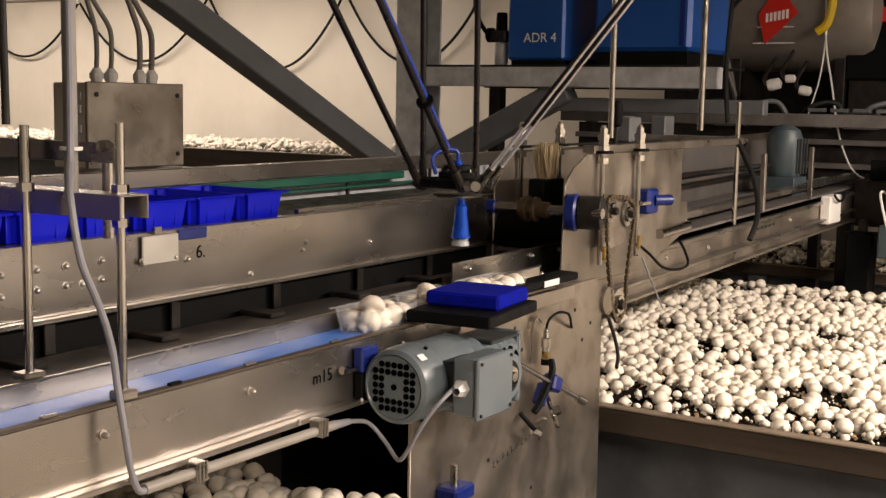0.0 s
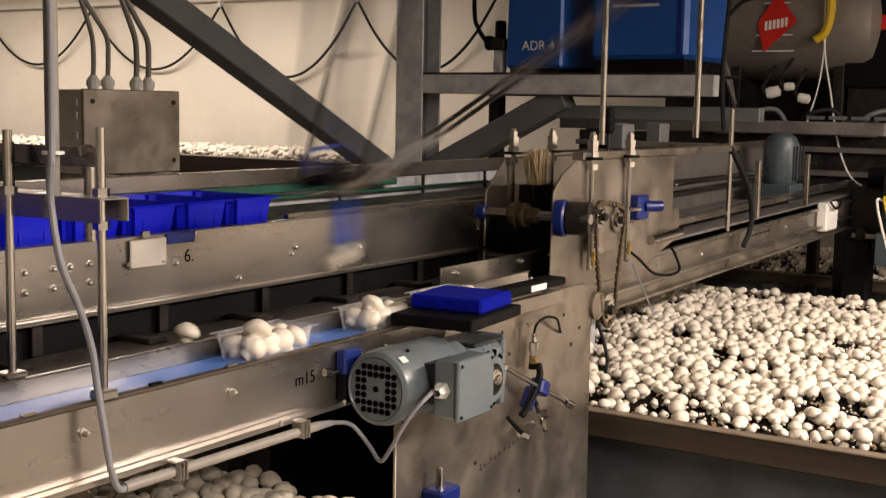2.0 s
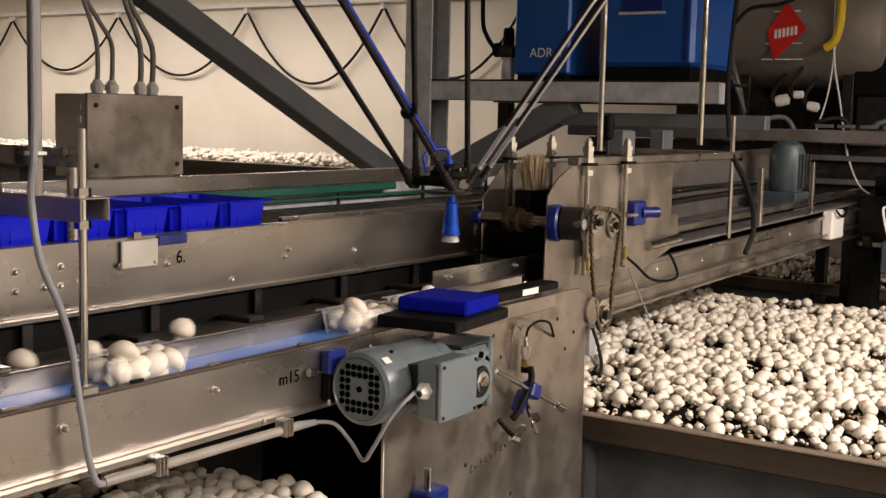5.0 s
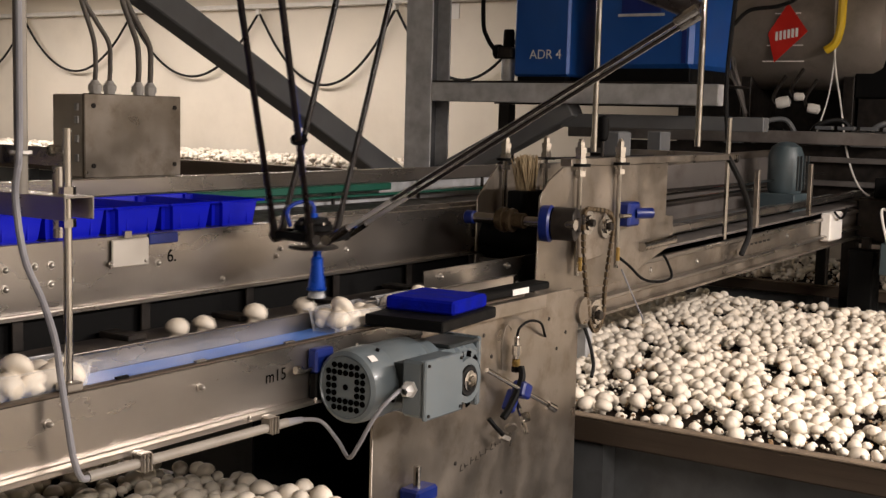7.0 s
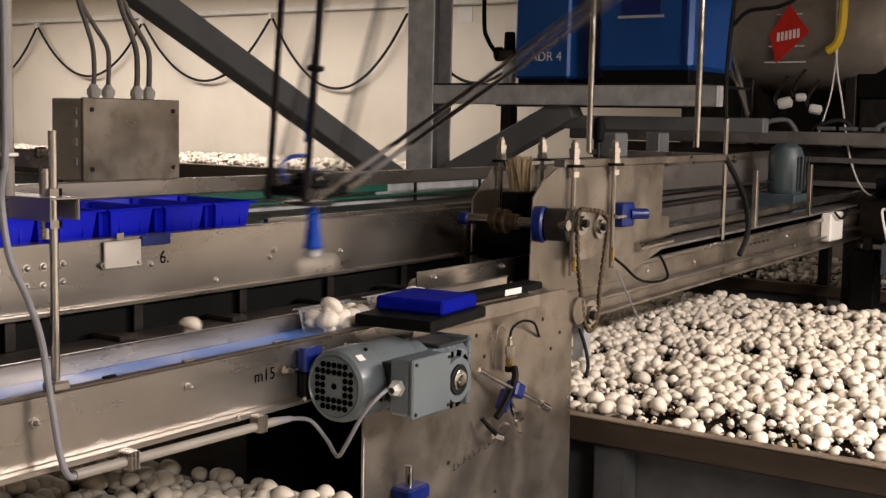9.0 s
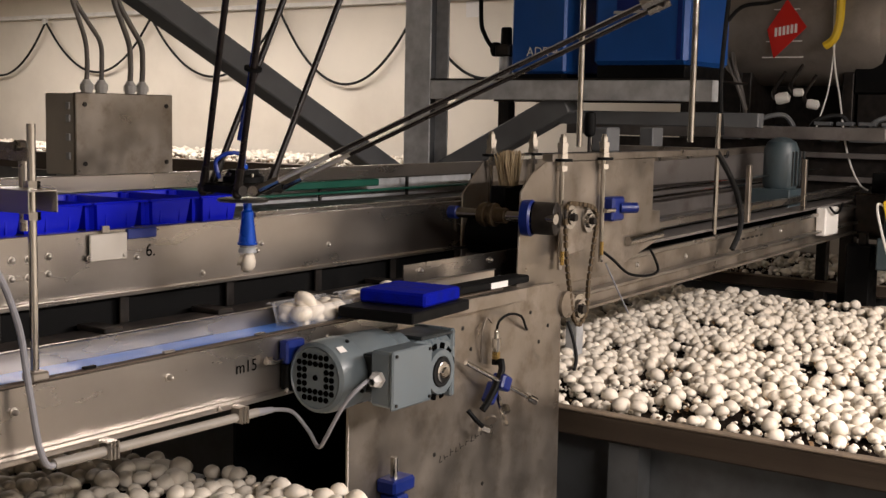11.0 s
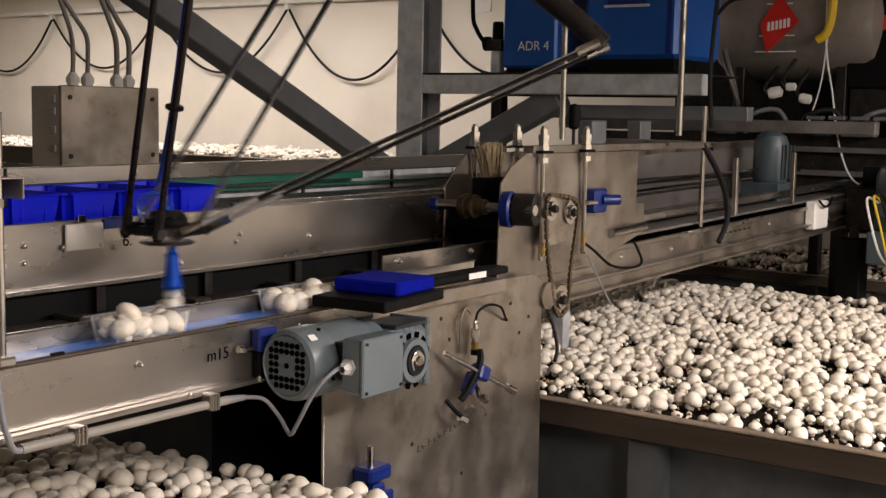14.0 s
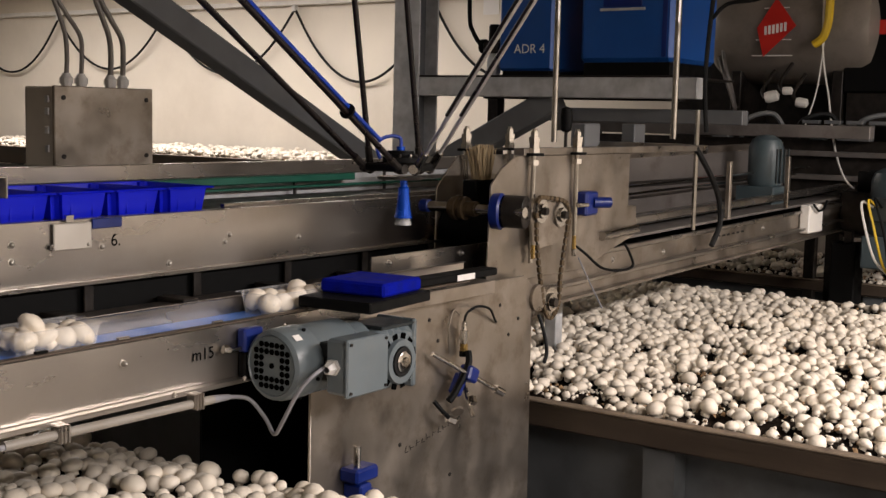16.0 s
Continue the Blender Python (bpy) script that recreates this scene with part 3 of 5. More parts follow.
# ---- blue pad on its black tray, cover strips ----
t = thing("pad_tray", (0.4, -0.06, 1.058), "black plate carrying a blue foam pad", "machine cover")
part("plate", box(-0.10, 0.155, -0.115, 0.072, 0, 0.024, 0.003, m=Matrix.Translation((0.395, -0.058, 1.058)) @ pose(0, 0, 0, 0, 0, 6)), BLACK, t, "black plastic plate")
part("pad", box(-0.025, 0.138, -0.10, 0.066, 0, 0.030, 0.005, m=Matrix.Translation((0.395, -0.058, 1.0825)) @ pose(0, 0, 0, 0, 0, 6)), BLUEPAD, t, "deep blue foam pad")
solo("cover_bar", box(0.60, 1.09, 0.0, 0.055, 1.052, 1.072, 0.004), BLACK, (0.95, 0.06, 1.052), "black plastic cover bar over the belt", "machine cover")
solo("white_tag", box(0.895, 0.975, -0.002, -0.0005, 1.0535, 1.069, 0), WHITE, (1.02, 0.03, 1.045), "small blank white tag", "tag")
t = thing("guide_strip", (1.0, 0.2, 1.04), "bright steel guide strip with bolts", "guide rail")
part("strip", box(0.80, 1.46, 0.205, 0.211, 1.03, 1.106, 0.001), STEEL, t)
for x in (0.87, 1.21, 1.38):
    bolt((x, 0.205, 1.085), (0, -1, 0), t, 0.006, 0.012)

# ---- support panel with its fittings ----
t = thing("support_panel", (0.9, 0.063, 0.0), "large brushed steel support panel standing on the floor", "machine panel")
SP = t
part("sheet", extrude([(0.40, 0.0), (1.39, 0.0), (1.375, 0.99), (1.33, 1.022), (0.83, 1.026), (0.83, 1.0), (0.40, 0.99)], "y", 0.060, 0.068), PLATE, t, "scratched brushed steel sheet")
part("back_fold", box(1.355, 1.365, 0.069, 0.40, 0.0, 0.85, 0.001), DARKSTEEL, t)
# Black sheet put in as the deep shade behind the panel.
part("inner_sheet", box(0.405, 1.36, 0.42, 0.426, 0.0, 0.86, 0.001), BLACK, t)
for x, z in ((0.743, 0.644), (0.97, 0.515), (1.36, 0.70), (0.86, 0.95), (1.25, 0.86), (1.20, 0.95), (0.90, 0.89), (1.30, 0.90)):
    bolt((x, 0.06, z), (0, -1, 0), t, 0.0035, 0.003, PLATE if x > 1.3 else DARKSTEEL)
for k in range(9):
    x, z = 0.765 + 0.024 * k, 0.618 + 0.004 * k
    part("scribble", box(-0.0014, 0.0014, 0.0585, 0.0592, 0.0, 0.018 - 0.006 * (k % 2), 0, m=Matrix.Translation((x, 0, z)) @ pose(0, 0, 0, 0, (18, -20, 8)[k % 3], 0)), FADED, t, "faded marker scribble")
    part("scribble", box(x, x + 0.013, 0.0585, 0.0592, z + 0.004 * (k % 3), z + 0.0022 + 0.004 * (k % 3), 0), FADED, t, "faded marker scribble")

t = thing("cross_clamp", (1.0, 0.03, 0.78), "blue plastic cross clamp with steel rods on the panel", "rod clamp")
part("long_rod", rod((0.849, 0.04, 0.865), (1.075, -0.03, 0.737), 0.0062, 12), CHROME, t, "bright steel rod")
part("rod_end", rod((1.055, -0.024, 0.748), (1.082, -0.032, 0.733), 0.011, 12), CHROME, t)
part("block", box(-0.022, 0.022, -0.02, 0.02, -0.02, 0.02, 0.005, m=Matrix.Translation((0.975, 0.01, 0.797)) @ pose(0, 0, 0, 0, 25, 0)), BLUEPART, t, "blue clamp block")
part("block_arm", box(-0.015, 0.015, -0.015, 0.015, -0.04, 0.02, 0.005, m=Matrix.Translation((0.958, 0.028, 0.778)) @ pose(0, 0, 0, 0, 35, 0)), BLUEPART, t)
part("stud", rod((0.99, 0.04, 0.78), (0.955, -0.02, 0.69), 0.007, 10), CHROME, t)
part("stud_nut", rod((0.975, 0.0, 0.735), (0.968, -0.01, 0.72), 0.013, 6), CHROME, t)
part("stud_washer", rod((0.94, 0.02, 0.705), (0.936, 0.015, 0.70), 0.016, 12), PLATE, t)
part("strap", tube([(0.985, 0.02, 0.855), (0.975, 0.01, 0.83), (0.955, 0.01, 0.80), (0.92, 0.015, 0.755), (0.90, 0.02, 0.735)], 0.0095, 8), BLACK, t, "black rubber strap")
part("strap_tip", tube([(0.855, 0.035, 0.74), (0.87, 0.02, 0.715), (0.90, 0.015, 0.69)], 0.006, 8), BLACK, t)
part("tip_nut", rod((0.895, 0.02, 0.69), (0.915, 0.01, 0.68), 0.011, 6), CHROME, t)

t = thing("air_sensor", (1.0, 0.04, 0.86), "brass and steel air sensor with a thin black hose", "sensor")
part("body", lathe([(0.02, 0.010), (0.03, 0.010), (0.031, 0.013), (0.055, 0.013), (0.056, 0.008), (0.075, 0.007), (0.08, 0.004)], (0.993, 0.04, 0.853), (0, 0, 1), 10), CHROME, t)
part("amber_ring", lathe([(0, 0.011), (0.019, 0.011)], (0.993, 0.04, 0.853), (0, 0, 1), 10), BRASS, t)
part("collar", lathe([(0, 0.012), (0.0145, 0.012)], (0.993, 0.04, 0.838), (0, 0, 1), 10), BLACK, t)
part("hose", tube([(0.993, 0.04, 0.93), (0.998, 0.035, 0.955), (1.04, 0.03, 0.968), (1.10, 0.03, 0.955), (1.16, 0.05, 0.915), (1.18, 0.058, 0.905)], 0.0035, 7), BLACK, t, "thin black hose")
part("loop", tube([(0.945, 0.055, 0.85), (0.935, 0.05, 0.92), (0.955, 0.05, 0.965), (0.985, 0.05, 0.95)], 0.0025, 6), PLATE, t)

t = thing("lower_clamp", (0.55, 0.03, 0.60), "blue plastic clamp with a threaded stud", "rod clamp")
part("head", box(0.505, 0.59, 0.005, 0.0610, 0.605, 0.640, 0.006), BLUEPART, t)
part("stem", box(0.52, 0.565, 0.005, 0.0610, 0.50, 0.60, 0.005), BLUEPART, t)
part("foot", box(0.53, 0.60, 0.005, 0.0610, 0.54, 0.575, 0.005), BLUEPART, t)
part("stud", rod((0.535, 0.03, 0.64), (0.535, 0.03, 0.69), 0.009, 10), CHROME, t)

# ---- transfer belt between the two conveyors ----
t = thing("transfer_belt", (0, 0.3, 1.0), "dark flat transfer belt between the steel beams", "conveyor")
part("belt", box(XA, 1.42, 0.16, 0.44, 1.015, 1.022, 0.001), BELTGREY, t, "dark stained belt")
part("frame", box(XA, 1.42, 0.135, 0.45, 0.96, 1.012, 0.002), DARKSTEEL, t)
part("lip", box(XA, 1.42, 0.128, 0.152, 1.026, 1.034, 0.001), DARKSTEEL, t)
for k in range(22):
    x = -1.2 + 0.115 * k + 0.03 * math.sin(k * 2.3)
    bolt((x, 0.145 + 0.012 * (k % 2), 1.034), (0, 0, 1), t, 0.0055, 0.015)
# Added black sheet: fills the dark gap and hides the beds beyond.
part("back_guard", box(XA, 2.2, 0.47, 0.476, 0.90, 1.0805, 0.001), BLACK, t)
for k in range(7):
    x = -0.7 + 0.33 * k
    part("cross_bar", box(x, x + 0.05, 0.36, 0.452, 1.0222, 1.034, 0.002), DARKSTEEL, t)
    part("hanger", box(x + 0.12, x + 0.145, 0.452, 0.458, 1.02, 1.09, 0.001), DARKSTEEL, t)

# ---- rear tray conveyor ----
t = thing("tray_conveyor", (0, 0.6, 1.08), "long brushed steel conveyor carrying blue trays", "conveyor")
RC = t
part("side_beam", extrude([(0.46, 1.09), (0.44, 1.09), (0.44, 1.081), (0.466, 1.081), (0.466, 1.223), (0.49, 1.223), (0.49, 1.229), (0.46, 1.229)], "x", XA, 2.6), STEEL, t, "brushed steel side beam with a folded lip")
part("deck", box(XA, 4.2, 0.491, 0.80, 1.20, 1.224, 0.002), DARKSTEEL, t)
part("inner_rail", box(0.56, 2.4, 0.50, 0.515, 1.2245, 1.238, 0.001), STEEL, t)
part("rear_rail", extrude([(0.80, 1.285), (0.803, 1.285), (0.803, 1.322), (0.84, 1.322), (0.84, 1.326), (0.80, 1.326)], "x", XA, 4.2), STEEL, t, "steel rear rail")
part("back_sheet", box(XA, 4.2, 0.815, 0.82, 1.10, 1.284, 0.001), GALV, t)
part("green_strip", box(XA, 1.42, 0.768, 0.797, 1.262, 1.284, 0.003), GREEN, t, "dark green belt edge")
part("green_return", box(0.3, 2.0, 0.775, 0.797, 1.244, 1.251, 0.001), GREEN, t)
for x in (0.75, 1.15, 1.6, 2.0):
    part("rail_post", rod((x, 0.79, 1.225), (x, 0.79, 1.285), 0.006, 8), DARKSTEEL, t)
for x, z in ((-0.42, 1.18), (-0.34, 1.18), (-0.26, 1.181), (-0.192, 1.182), (-0.152, 1.182), (-0.103, 1.183), (-0.42, 1.14), (-0.34, 1.14), (-0.26, 1.143), (-0.193, 1.144), (-0.153, 1.143), (-0.104, 1.146), (0.134, 1.162), (0.336, 1.107), (0.537, 1.163), (0.522, 1.146), (0.80, 1.14)):
    bolt((x, 0.46, z), (0, -1, 0), t, 0.0056, 0.009)
part("cover_plate", box(-0.002, 0.10, 0.450, 0.456, 1.163, 1.222, 0.002), COVER, t, "small square cover plate")
for x, z in ((-0.005, 1.172), (0.09, 1.172)):
    bolt((x, 0.452, z), (0, -1, 0), t, 0.004, 0.006)
part("plate_hook", box(0.03, 0.05, 0.448, 0.459, 1.224, 1.24, 0.001), CHROME, t)
part("blue_tab", box(0.105, 0.19, 0.454, 0.459, 1.205, 1.228, 0.002), BLUEPART, t)
writing("6.", (0.160, 0.4594, 1.162), 90, 0, 0.041, t, INK)
for x in (-1.4, 2.3):
    part("leg", box(x, x + 0.05, 0.50, 0.55, 0.0, 1.199, 0.003), GALV, t)


def blue_tray(x):
    t = thing("blue_tray", (x, 0.62, 1.226), "empty deep blue plastic tray with flared corners", "tray", "blue trays on the conveyor")
    L, y0, y1, z0, z1, s = 0.156, 0.508, 0.765, 1.2255, 1.283, 0.008
    bm = bmesh.new()
    lo = [bm.verts.new(p) for p in ((x + s, y0 + s, z0), (x + L - s, y0 + s, z0), (x + L - s, y1 - s, z0), (x + s, y1 - s, z0))]
    hi = [bm.verts.new(p) for p in ((x, y0, z1), (x + L, y0, z1), (x + L, y1, z1), (x, y1, z1))]
    bm.faces.new(lo)
    for i in range(4):
        bm.faces.new((lo[i], lo[(i + 1) % 4], hi[(i + 1) % 4], hi[i]))
    bmesh.ops.bevel(bm, geom=[e for e in bm.edges if abs(e.verts[0].co.z - e.verts[1].co.z) > 0.01], offset=0.018, segments=3, affect="EDGES")
    bmesh.ops.solidify(bm, geom=list(bm.faces), thickness=0.002)
    part("shell", bm, BLUETRAY, t)
    r = 0.016
    part("rim", tube([(x + r, y0, z1), (x + L - r, y0, z1), (x + L, y0 + r, z1), (x + L, y1 - r, z1), (x + L - r, y1, z1), (x + r, y1, z1), (x, y1 - r, z1), (x, y0 + r, z1), (x + r, y0, z1)], 0.0028, 6, 2), BLUETRAY, t, "rounded rim")
    for k in range(2):
        part("rib", box(x + 0.045 + k * 0.06, x + 0.049 + k * 0.06, y0 + 0.003, y0 + 0.0085, z0 + 0.004, z1 - 0.010, 0.001), BLUETRAY, t)
    return t


first = blue_tray(0.366)
for k in range(1, 14):
    MACHINE.append(copy_thing(first, pose(*(BASE[first] + Vector((-0.160 * k, 0, 0))))))

# ---- electrical box ----
t = thing("junction_box", (1.03, 1.6, 1.278), "brushed steel junction box with four cable glands on top", "electrical box")
# Paler than the lid: the side's bright reflection is in the colour.
part("body", box(0.83, 1.232, 1.545, 1.69, 1.278, 1.54, 0.004), COVER, t, "steel box body, its bright side reflection painted pale")
part("lid", box(0.826, 1.236, 1.530, 1.5445, 1.276, 1.543, 0.003), PLATE, t, "flat steel lid")
for x in (0.86, 1.205):
    for z in (1.315, 1.505):
        part("lid_screw", rod((x, 1.530, z), (x, 1.526, z), 0.008, 8), DARKSTEEL, t)
for k, z in enumerate((1.34, 1.40, 1.46, 1.50)):
    part("hinge", box(0.820, 0.8255, 1.555, 1.575, z - 0.012, z + 0.012, 0.002), GALV, t)
GX = ((0.935, 1.61, -0.052), (0.995, 1.61, -0.105), (1.117, 1.61, -0.06), (1.17, 1.61, -0.095))
for x, y, dx in GX:
    part("gland", lathe([(0, 0.018), (0.012, 0.018), (0.0121, 0.022), (0.030, 0.022), (0.040, 0.014), (0.046, 0.012)], (x, y, 1.541), (0, 0, 1), 10), GLAND, t, "light grey cable gland")
t2 = thing("box_bracket", (1.03, 1.3, 1.25), "steel bracket carrying the junction box", "bracket")
part("arm", box(0.87, 0.93, 0.842, 1.69, 1.24, 1.2755, 0.002), GALV, t2)
part("arm", box(1.13, 1.19, 0.842, 1.69, 1.24, 1.2755, 0.002), GALV, t2)
for x, y, dx in GX:
    solo("box_cable", tube([(x, y, 1.582), (x + 0.003, y, 1.64), (x - 0.003, y, 1.71), (x + dx * 0.55, y, 1.78), (x + dx, y + 0.01, 1.86), (x + dx * 1.5, y + 0.03, 2.05), (x + dx * 1.6, y + 0.05, 2.98)], 0.0078 if x < 1 else 0.0095, 9), BOXCABLE, (x, y, 1.59), "thick brownish grey cable rising from the junction box", "cable", "junction box cables")

# ---- steel portal with braces, shelf and compressor ----
t = thing("steel_portal", (3.695, 2.209, 0), "galvanised steel post with slanting braces and a shelf", "steel frame")
part("post_flange", box(3.598, 3.609, 2.121, 2.289, 0, 2.99, 0.002), GALV, t)
part("post_flange", box(3.764, 3.775, 2.121, 2.289, 0, 2.99, 0.002), GALV, t)
# Web in darker grey: the post's shaded face put into its colour.
part("post_web", box(3.609, 3.764, 2.200, 2.209, 0, 2.99, 0.001), GREYBEAM, t)


def brace(p, q, w, parent):
    p, q = Vector(p), Vector(q)
    d = q - p
    m = Matrix.Translation(p) @ d.to_track_quat("Z", "X").to_matrix().to_4x4()
    part("brace", box(-w / 2, w / 2, -w / 2, w / 2, 0, d.length, 0.006, m=m), GREYBEAM, parent, "dark grey square brace")


brace((3.386, 2.200, 1.178), (0.421, 2.200, 2.544), 0.1106, t)
brace((3.695, 2.103, 1.172), (3.695, 1.324, 1.575), 0.1239, t)
part("shelf_beam", box(3.598, 3.669, 0.537, 2.119, 1.579, 1.677, 0.004), GALV, t, "galvanised shelf beam")
part("shelf_beam", box(4.226, 4.297, 0.90, 2.119, 1.579, 1.6765, 0.004), DARKSTEEL, t)
part("shelf", box(3.598, 4.297, 0.64, 2.119, 1.6775, 1.687, 0.002), DARKSTEEL, t)
part("lower_beam", box(3.695, 3.766, 0.351, 1.590, 1.464, 1.531, 0.004), GREYBEAM, t)
part("lower_beam", box(4.138, 4.209, -0.1, 1.590, 1.411, 1.473, 0.004), DUSTY, t)
part("shelf_post", box(4.182, 4.253, 1.988, 2.059, 0, 1.578, 0.003), DARKSTEEL, t)

t = thing("air_dryer", (3.872, 1.501, 1.687), "blue painted air dryer cabinet on the shelf", "air dryer")
part("cabinet", box(3.647, 4.182, 1.337, 1.652, 1.712, 2.34, 0.012), BLUEPAINT, t)
part("foot", box(3.660, 3.713, 1.360, 1.634, 1.688, 1.711, 0.002), BLACK, t)
part("foot", box(4.102, 4.155, 1.360, 1.634, 1.688, 1.711, 0.002), BLACK, t)
writing("ADR 4", (3.645, 1.559, 1.799), 90, -90, 0.065, t, WHITE)
t = thing("compressor", (3.961, 0.793, 1.687), "blue painted air compressor cabinet on the shelf", "compressor")
part("cabinet", box(3.647, 4.164, 0.691, 1.183, 1.752, 2.473, 0.02), BLUEPAINT, t)
part("base_frame", box(3.660, 4.155, 0.705, 1.165, 1.688, 1.751, 0.004), BLACK, t)
part("side_trim", box(3.644, 3.646, 0.722, 0.745, 1.774, 2.473, 0), BLUEPART, t)
part("display", box(3.644, 3.646, 0.855, 1.059, 2.013, 2.119, 0.0005), BLUEPART, t)
part("display_frame", box(3.643, 3.646, 0.837, 1.076, 1.995, 2.008, 0.0005), GALV, t)
t = thing("filter_regulator", (3.740, 1.731, 1.687), "black and steel air filter regulator", "air filter")
part("bowl", lathe([(0, 0.03098), (0.0177, 0.0354), (0.1062, 0.0354), (0.115, 0.03009)], (3.713, 1.722, 1.688), (0, 0, 1), 14), GALV, t)
part("head", box(3.669, 3.757, 1.678, 1.767, 1.802, 1.862, 0.008), DARKSTEEL, t)
part("knob", lathe([(0, 0.03009), (0.07965, 0.02832), (0.0885, 0.02301), (0.0885, 0)], (3.713, 1.722, 1.863), (0, 0, 1), 14), BLACK, t)
part("gauge", lathe([(0, 0.03717), (0.02655, 0.03717), (0.03009, 0.03186), (0.03009, 0)], (3.713, 1.771, 1.84), (0, 1, 0), 16), BLACK, t)
part("hose", tube([(3.713, 1.802, 1.845), (3.713, 1.855, 1.915), (3.713, 1.882, 2.031), (3.713, 1.882, 2.562)], 0.012, 8), BLACK, t)

t = thing("air_tank", (5.5, 0.75, 1.47), "grey steel air tank lying on a frame, red diamond sticker", "air tank")
part("shell", lathe([(0, 0), (0.0, 0.12), (0.04, 0.24), (0.10, 0.30), (0.18, 0.32), (0.95, 0.32), (1.0, 0.30), (1.05, 0.2), (1.06, 0)], (5.52, 1.25, 2.03), (0, -1, 0), 32), TANK, t)
part("saddle", box(5.3, 5.75, 1.0, 1.06, 1.47, 1.78, 0.004), DARKSTEEL, t)
part("saddle", box(5.3, 5.75, 0.40, 0.46, 1.47, 1.78, 0.004), DARKSTEEL, t)
dia = bmesh.new()
vs = [dia.verts.new((5.19, y, z)) for y, z in ((0.765, 2.19), (0.875, 2.02), (0.83, 1.855), (0.645, 2.03))]
dia.faces.new(vs)
r = bmesh.ops.extrude_face_region(dia, geom=list(dia.faces))
bmesh.ops.translate(dia, verts=[v for v in r["geom"] if isinstance(v, bmesh.types.BMVert)], vec=(-0.003, 0, 0))
st = part("sticker", dia, RED, t, "red diamond sticker with white edge")
for k in range(6):
    part("sticker_bar", box(5.1855, 5.1865, 0.70 + 0.023 * k, 0.715 + 0.023 * k, 2.0 - 0.004 * k, 2.05 - 0.004 * k, 0), WHITE, t)
for k in range(4):
    part("pale_bar", box(5.192, 5.1935, 0.66 + 0.01 * k, 0.90 - 0.02 * k, 1.86 + 0.09 * k, 1.866 + 0.09 * k, 0), WHITE, t)
for k, (y, z, w) in enumerate(((0.78, 1.62, 0.07), (0.68, 1.66, 0.05), (0.60, 1.60, 0.06))):
    part("pale_fitting", lathe([(0, 0), (0.0, w * 0.4), (w * 0.3, w * 0.5), (w, w * 0.45), (w * 1.2, 0)], (5.12, y, z), (0.2, -1, 0.25 - 0.2 * k), 10), WHITEPLASTIC, t, "pale plastic fitting")
    part("fitting_pipe", tube([(5.12, y, z), (5.16, y + 0.03, z + 0.05), (5.26, y, z + 0.16)], 0.012, 6), DARKSTEEL, t)
part("brace_strut", tube([(5.24, 1.12, 1.86), (5.20, 1.05, 1.72), (5.24, 1.0, 1.56)], 0.012, 8), DUSTY, t)
part("pipe", tube([(5.25, 1.1, 1.9), (5.2, 1.06, 1.8), (5.22, 1.02, 1.66), (5.3, 1.02, 1.5)], 0.012, 8), DUSTY, t)
t = thing("control_cabinet", (5.6, 0.1, 1.47), "black control cabinet beside the tank", "cabinet")
part("body", box(5.3, 5.9, -0.6, 0.40, 1.66, 2.6, 0.01), BLACK, t)
part("sticker", box(5.297, 5.2995, 0.05, 0.34, 1.98, 2.06, 0), RED, t)
part("mount", box(5.32, 5.88, -0.58, 0.38, 1.47, 1.6595, 0.004), DARKSTEEL, t)
part("tag", tube([(5.16, 0.44, 2.5), (5.16, 0.45, 2.2), (5.16, 0.455, 2.05), (5.16, 0.48, 1.96), (5.16, 0.53, 1.92)], 0.024, 8), YELLOW, t, "yellow tag strip")
for k in range(9):
    part("machine_bar", box(4.95, 5.0, -0.55 + 0.12 * k, -0.46 + 0.12 * k, 1.48, 1.50, 0.002), GREYBEAM, t)

t = thing("machine_guard", (5.15, 0.3, 0.0), "dark steel bars with added dark sheets at the harvester's far end", "machine guard")
# Added dark sheet: covers the pale wall behind the tank.
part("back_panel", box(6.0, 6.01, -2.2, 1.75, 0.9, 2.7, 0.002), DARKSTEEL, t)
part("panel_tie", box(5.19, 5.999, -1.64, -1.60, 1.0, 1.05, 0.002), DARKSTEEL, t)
# Added plain sheet standing in for the far end's dark machinery.
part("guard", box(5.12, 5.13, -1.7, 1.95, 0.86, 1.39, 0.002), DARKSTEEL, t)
for z in (1.02, 1.17, 1.30):
    part("bar", box(5.07, 5.115, -1.7, 1.95, z, z + 0.03, 0.003), DUSTY, t)
for y in (-1.65, -0.6, 0.45, 1.85):
    part("stand", box(5.131, 5.19, y, y + 0.06, 0.0, 1.46, 0.003), DARKSTEEL, t)
for k, (y, z, w) in enumerate(((0.95, 1.44, 0.10), (0.70, 1.46, 0.14), (0.40, 1.45, 0.08), (0.15, 1.46, 0.18), (-0.20, 1.45, 0.12))):
    part("fitting", box(5.02, 5.11, y, y + w, 1.3905, z + 0.02, 0.006), (GREYBEAM, BLACK, MOTORDARK)[k % 3], t)
for k in range(5):
    part("pipe", tube([(5.05, 1.2 - 0.32 * k, 1.40), (5.0, 1.15 - 0.32 * k, 1.5), (5.05, 1.02 - 0.32 * k, 1.53), (5.08, 0.95 - 0.32 * k, 1.42)], 0.014, 7), GREYBEAM if k % 2 else RUBBER, t)

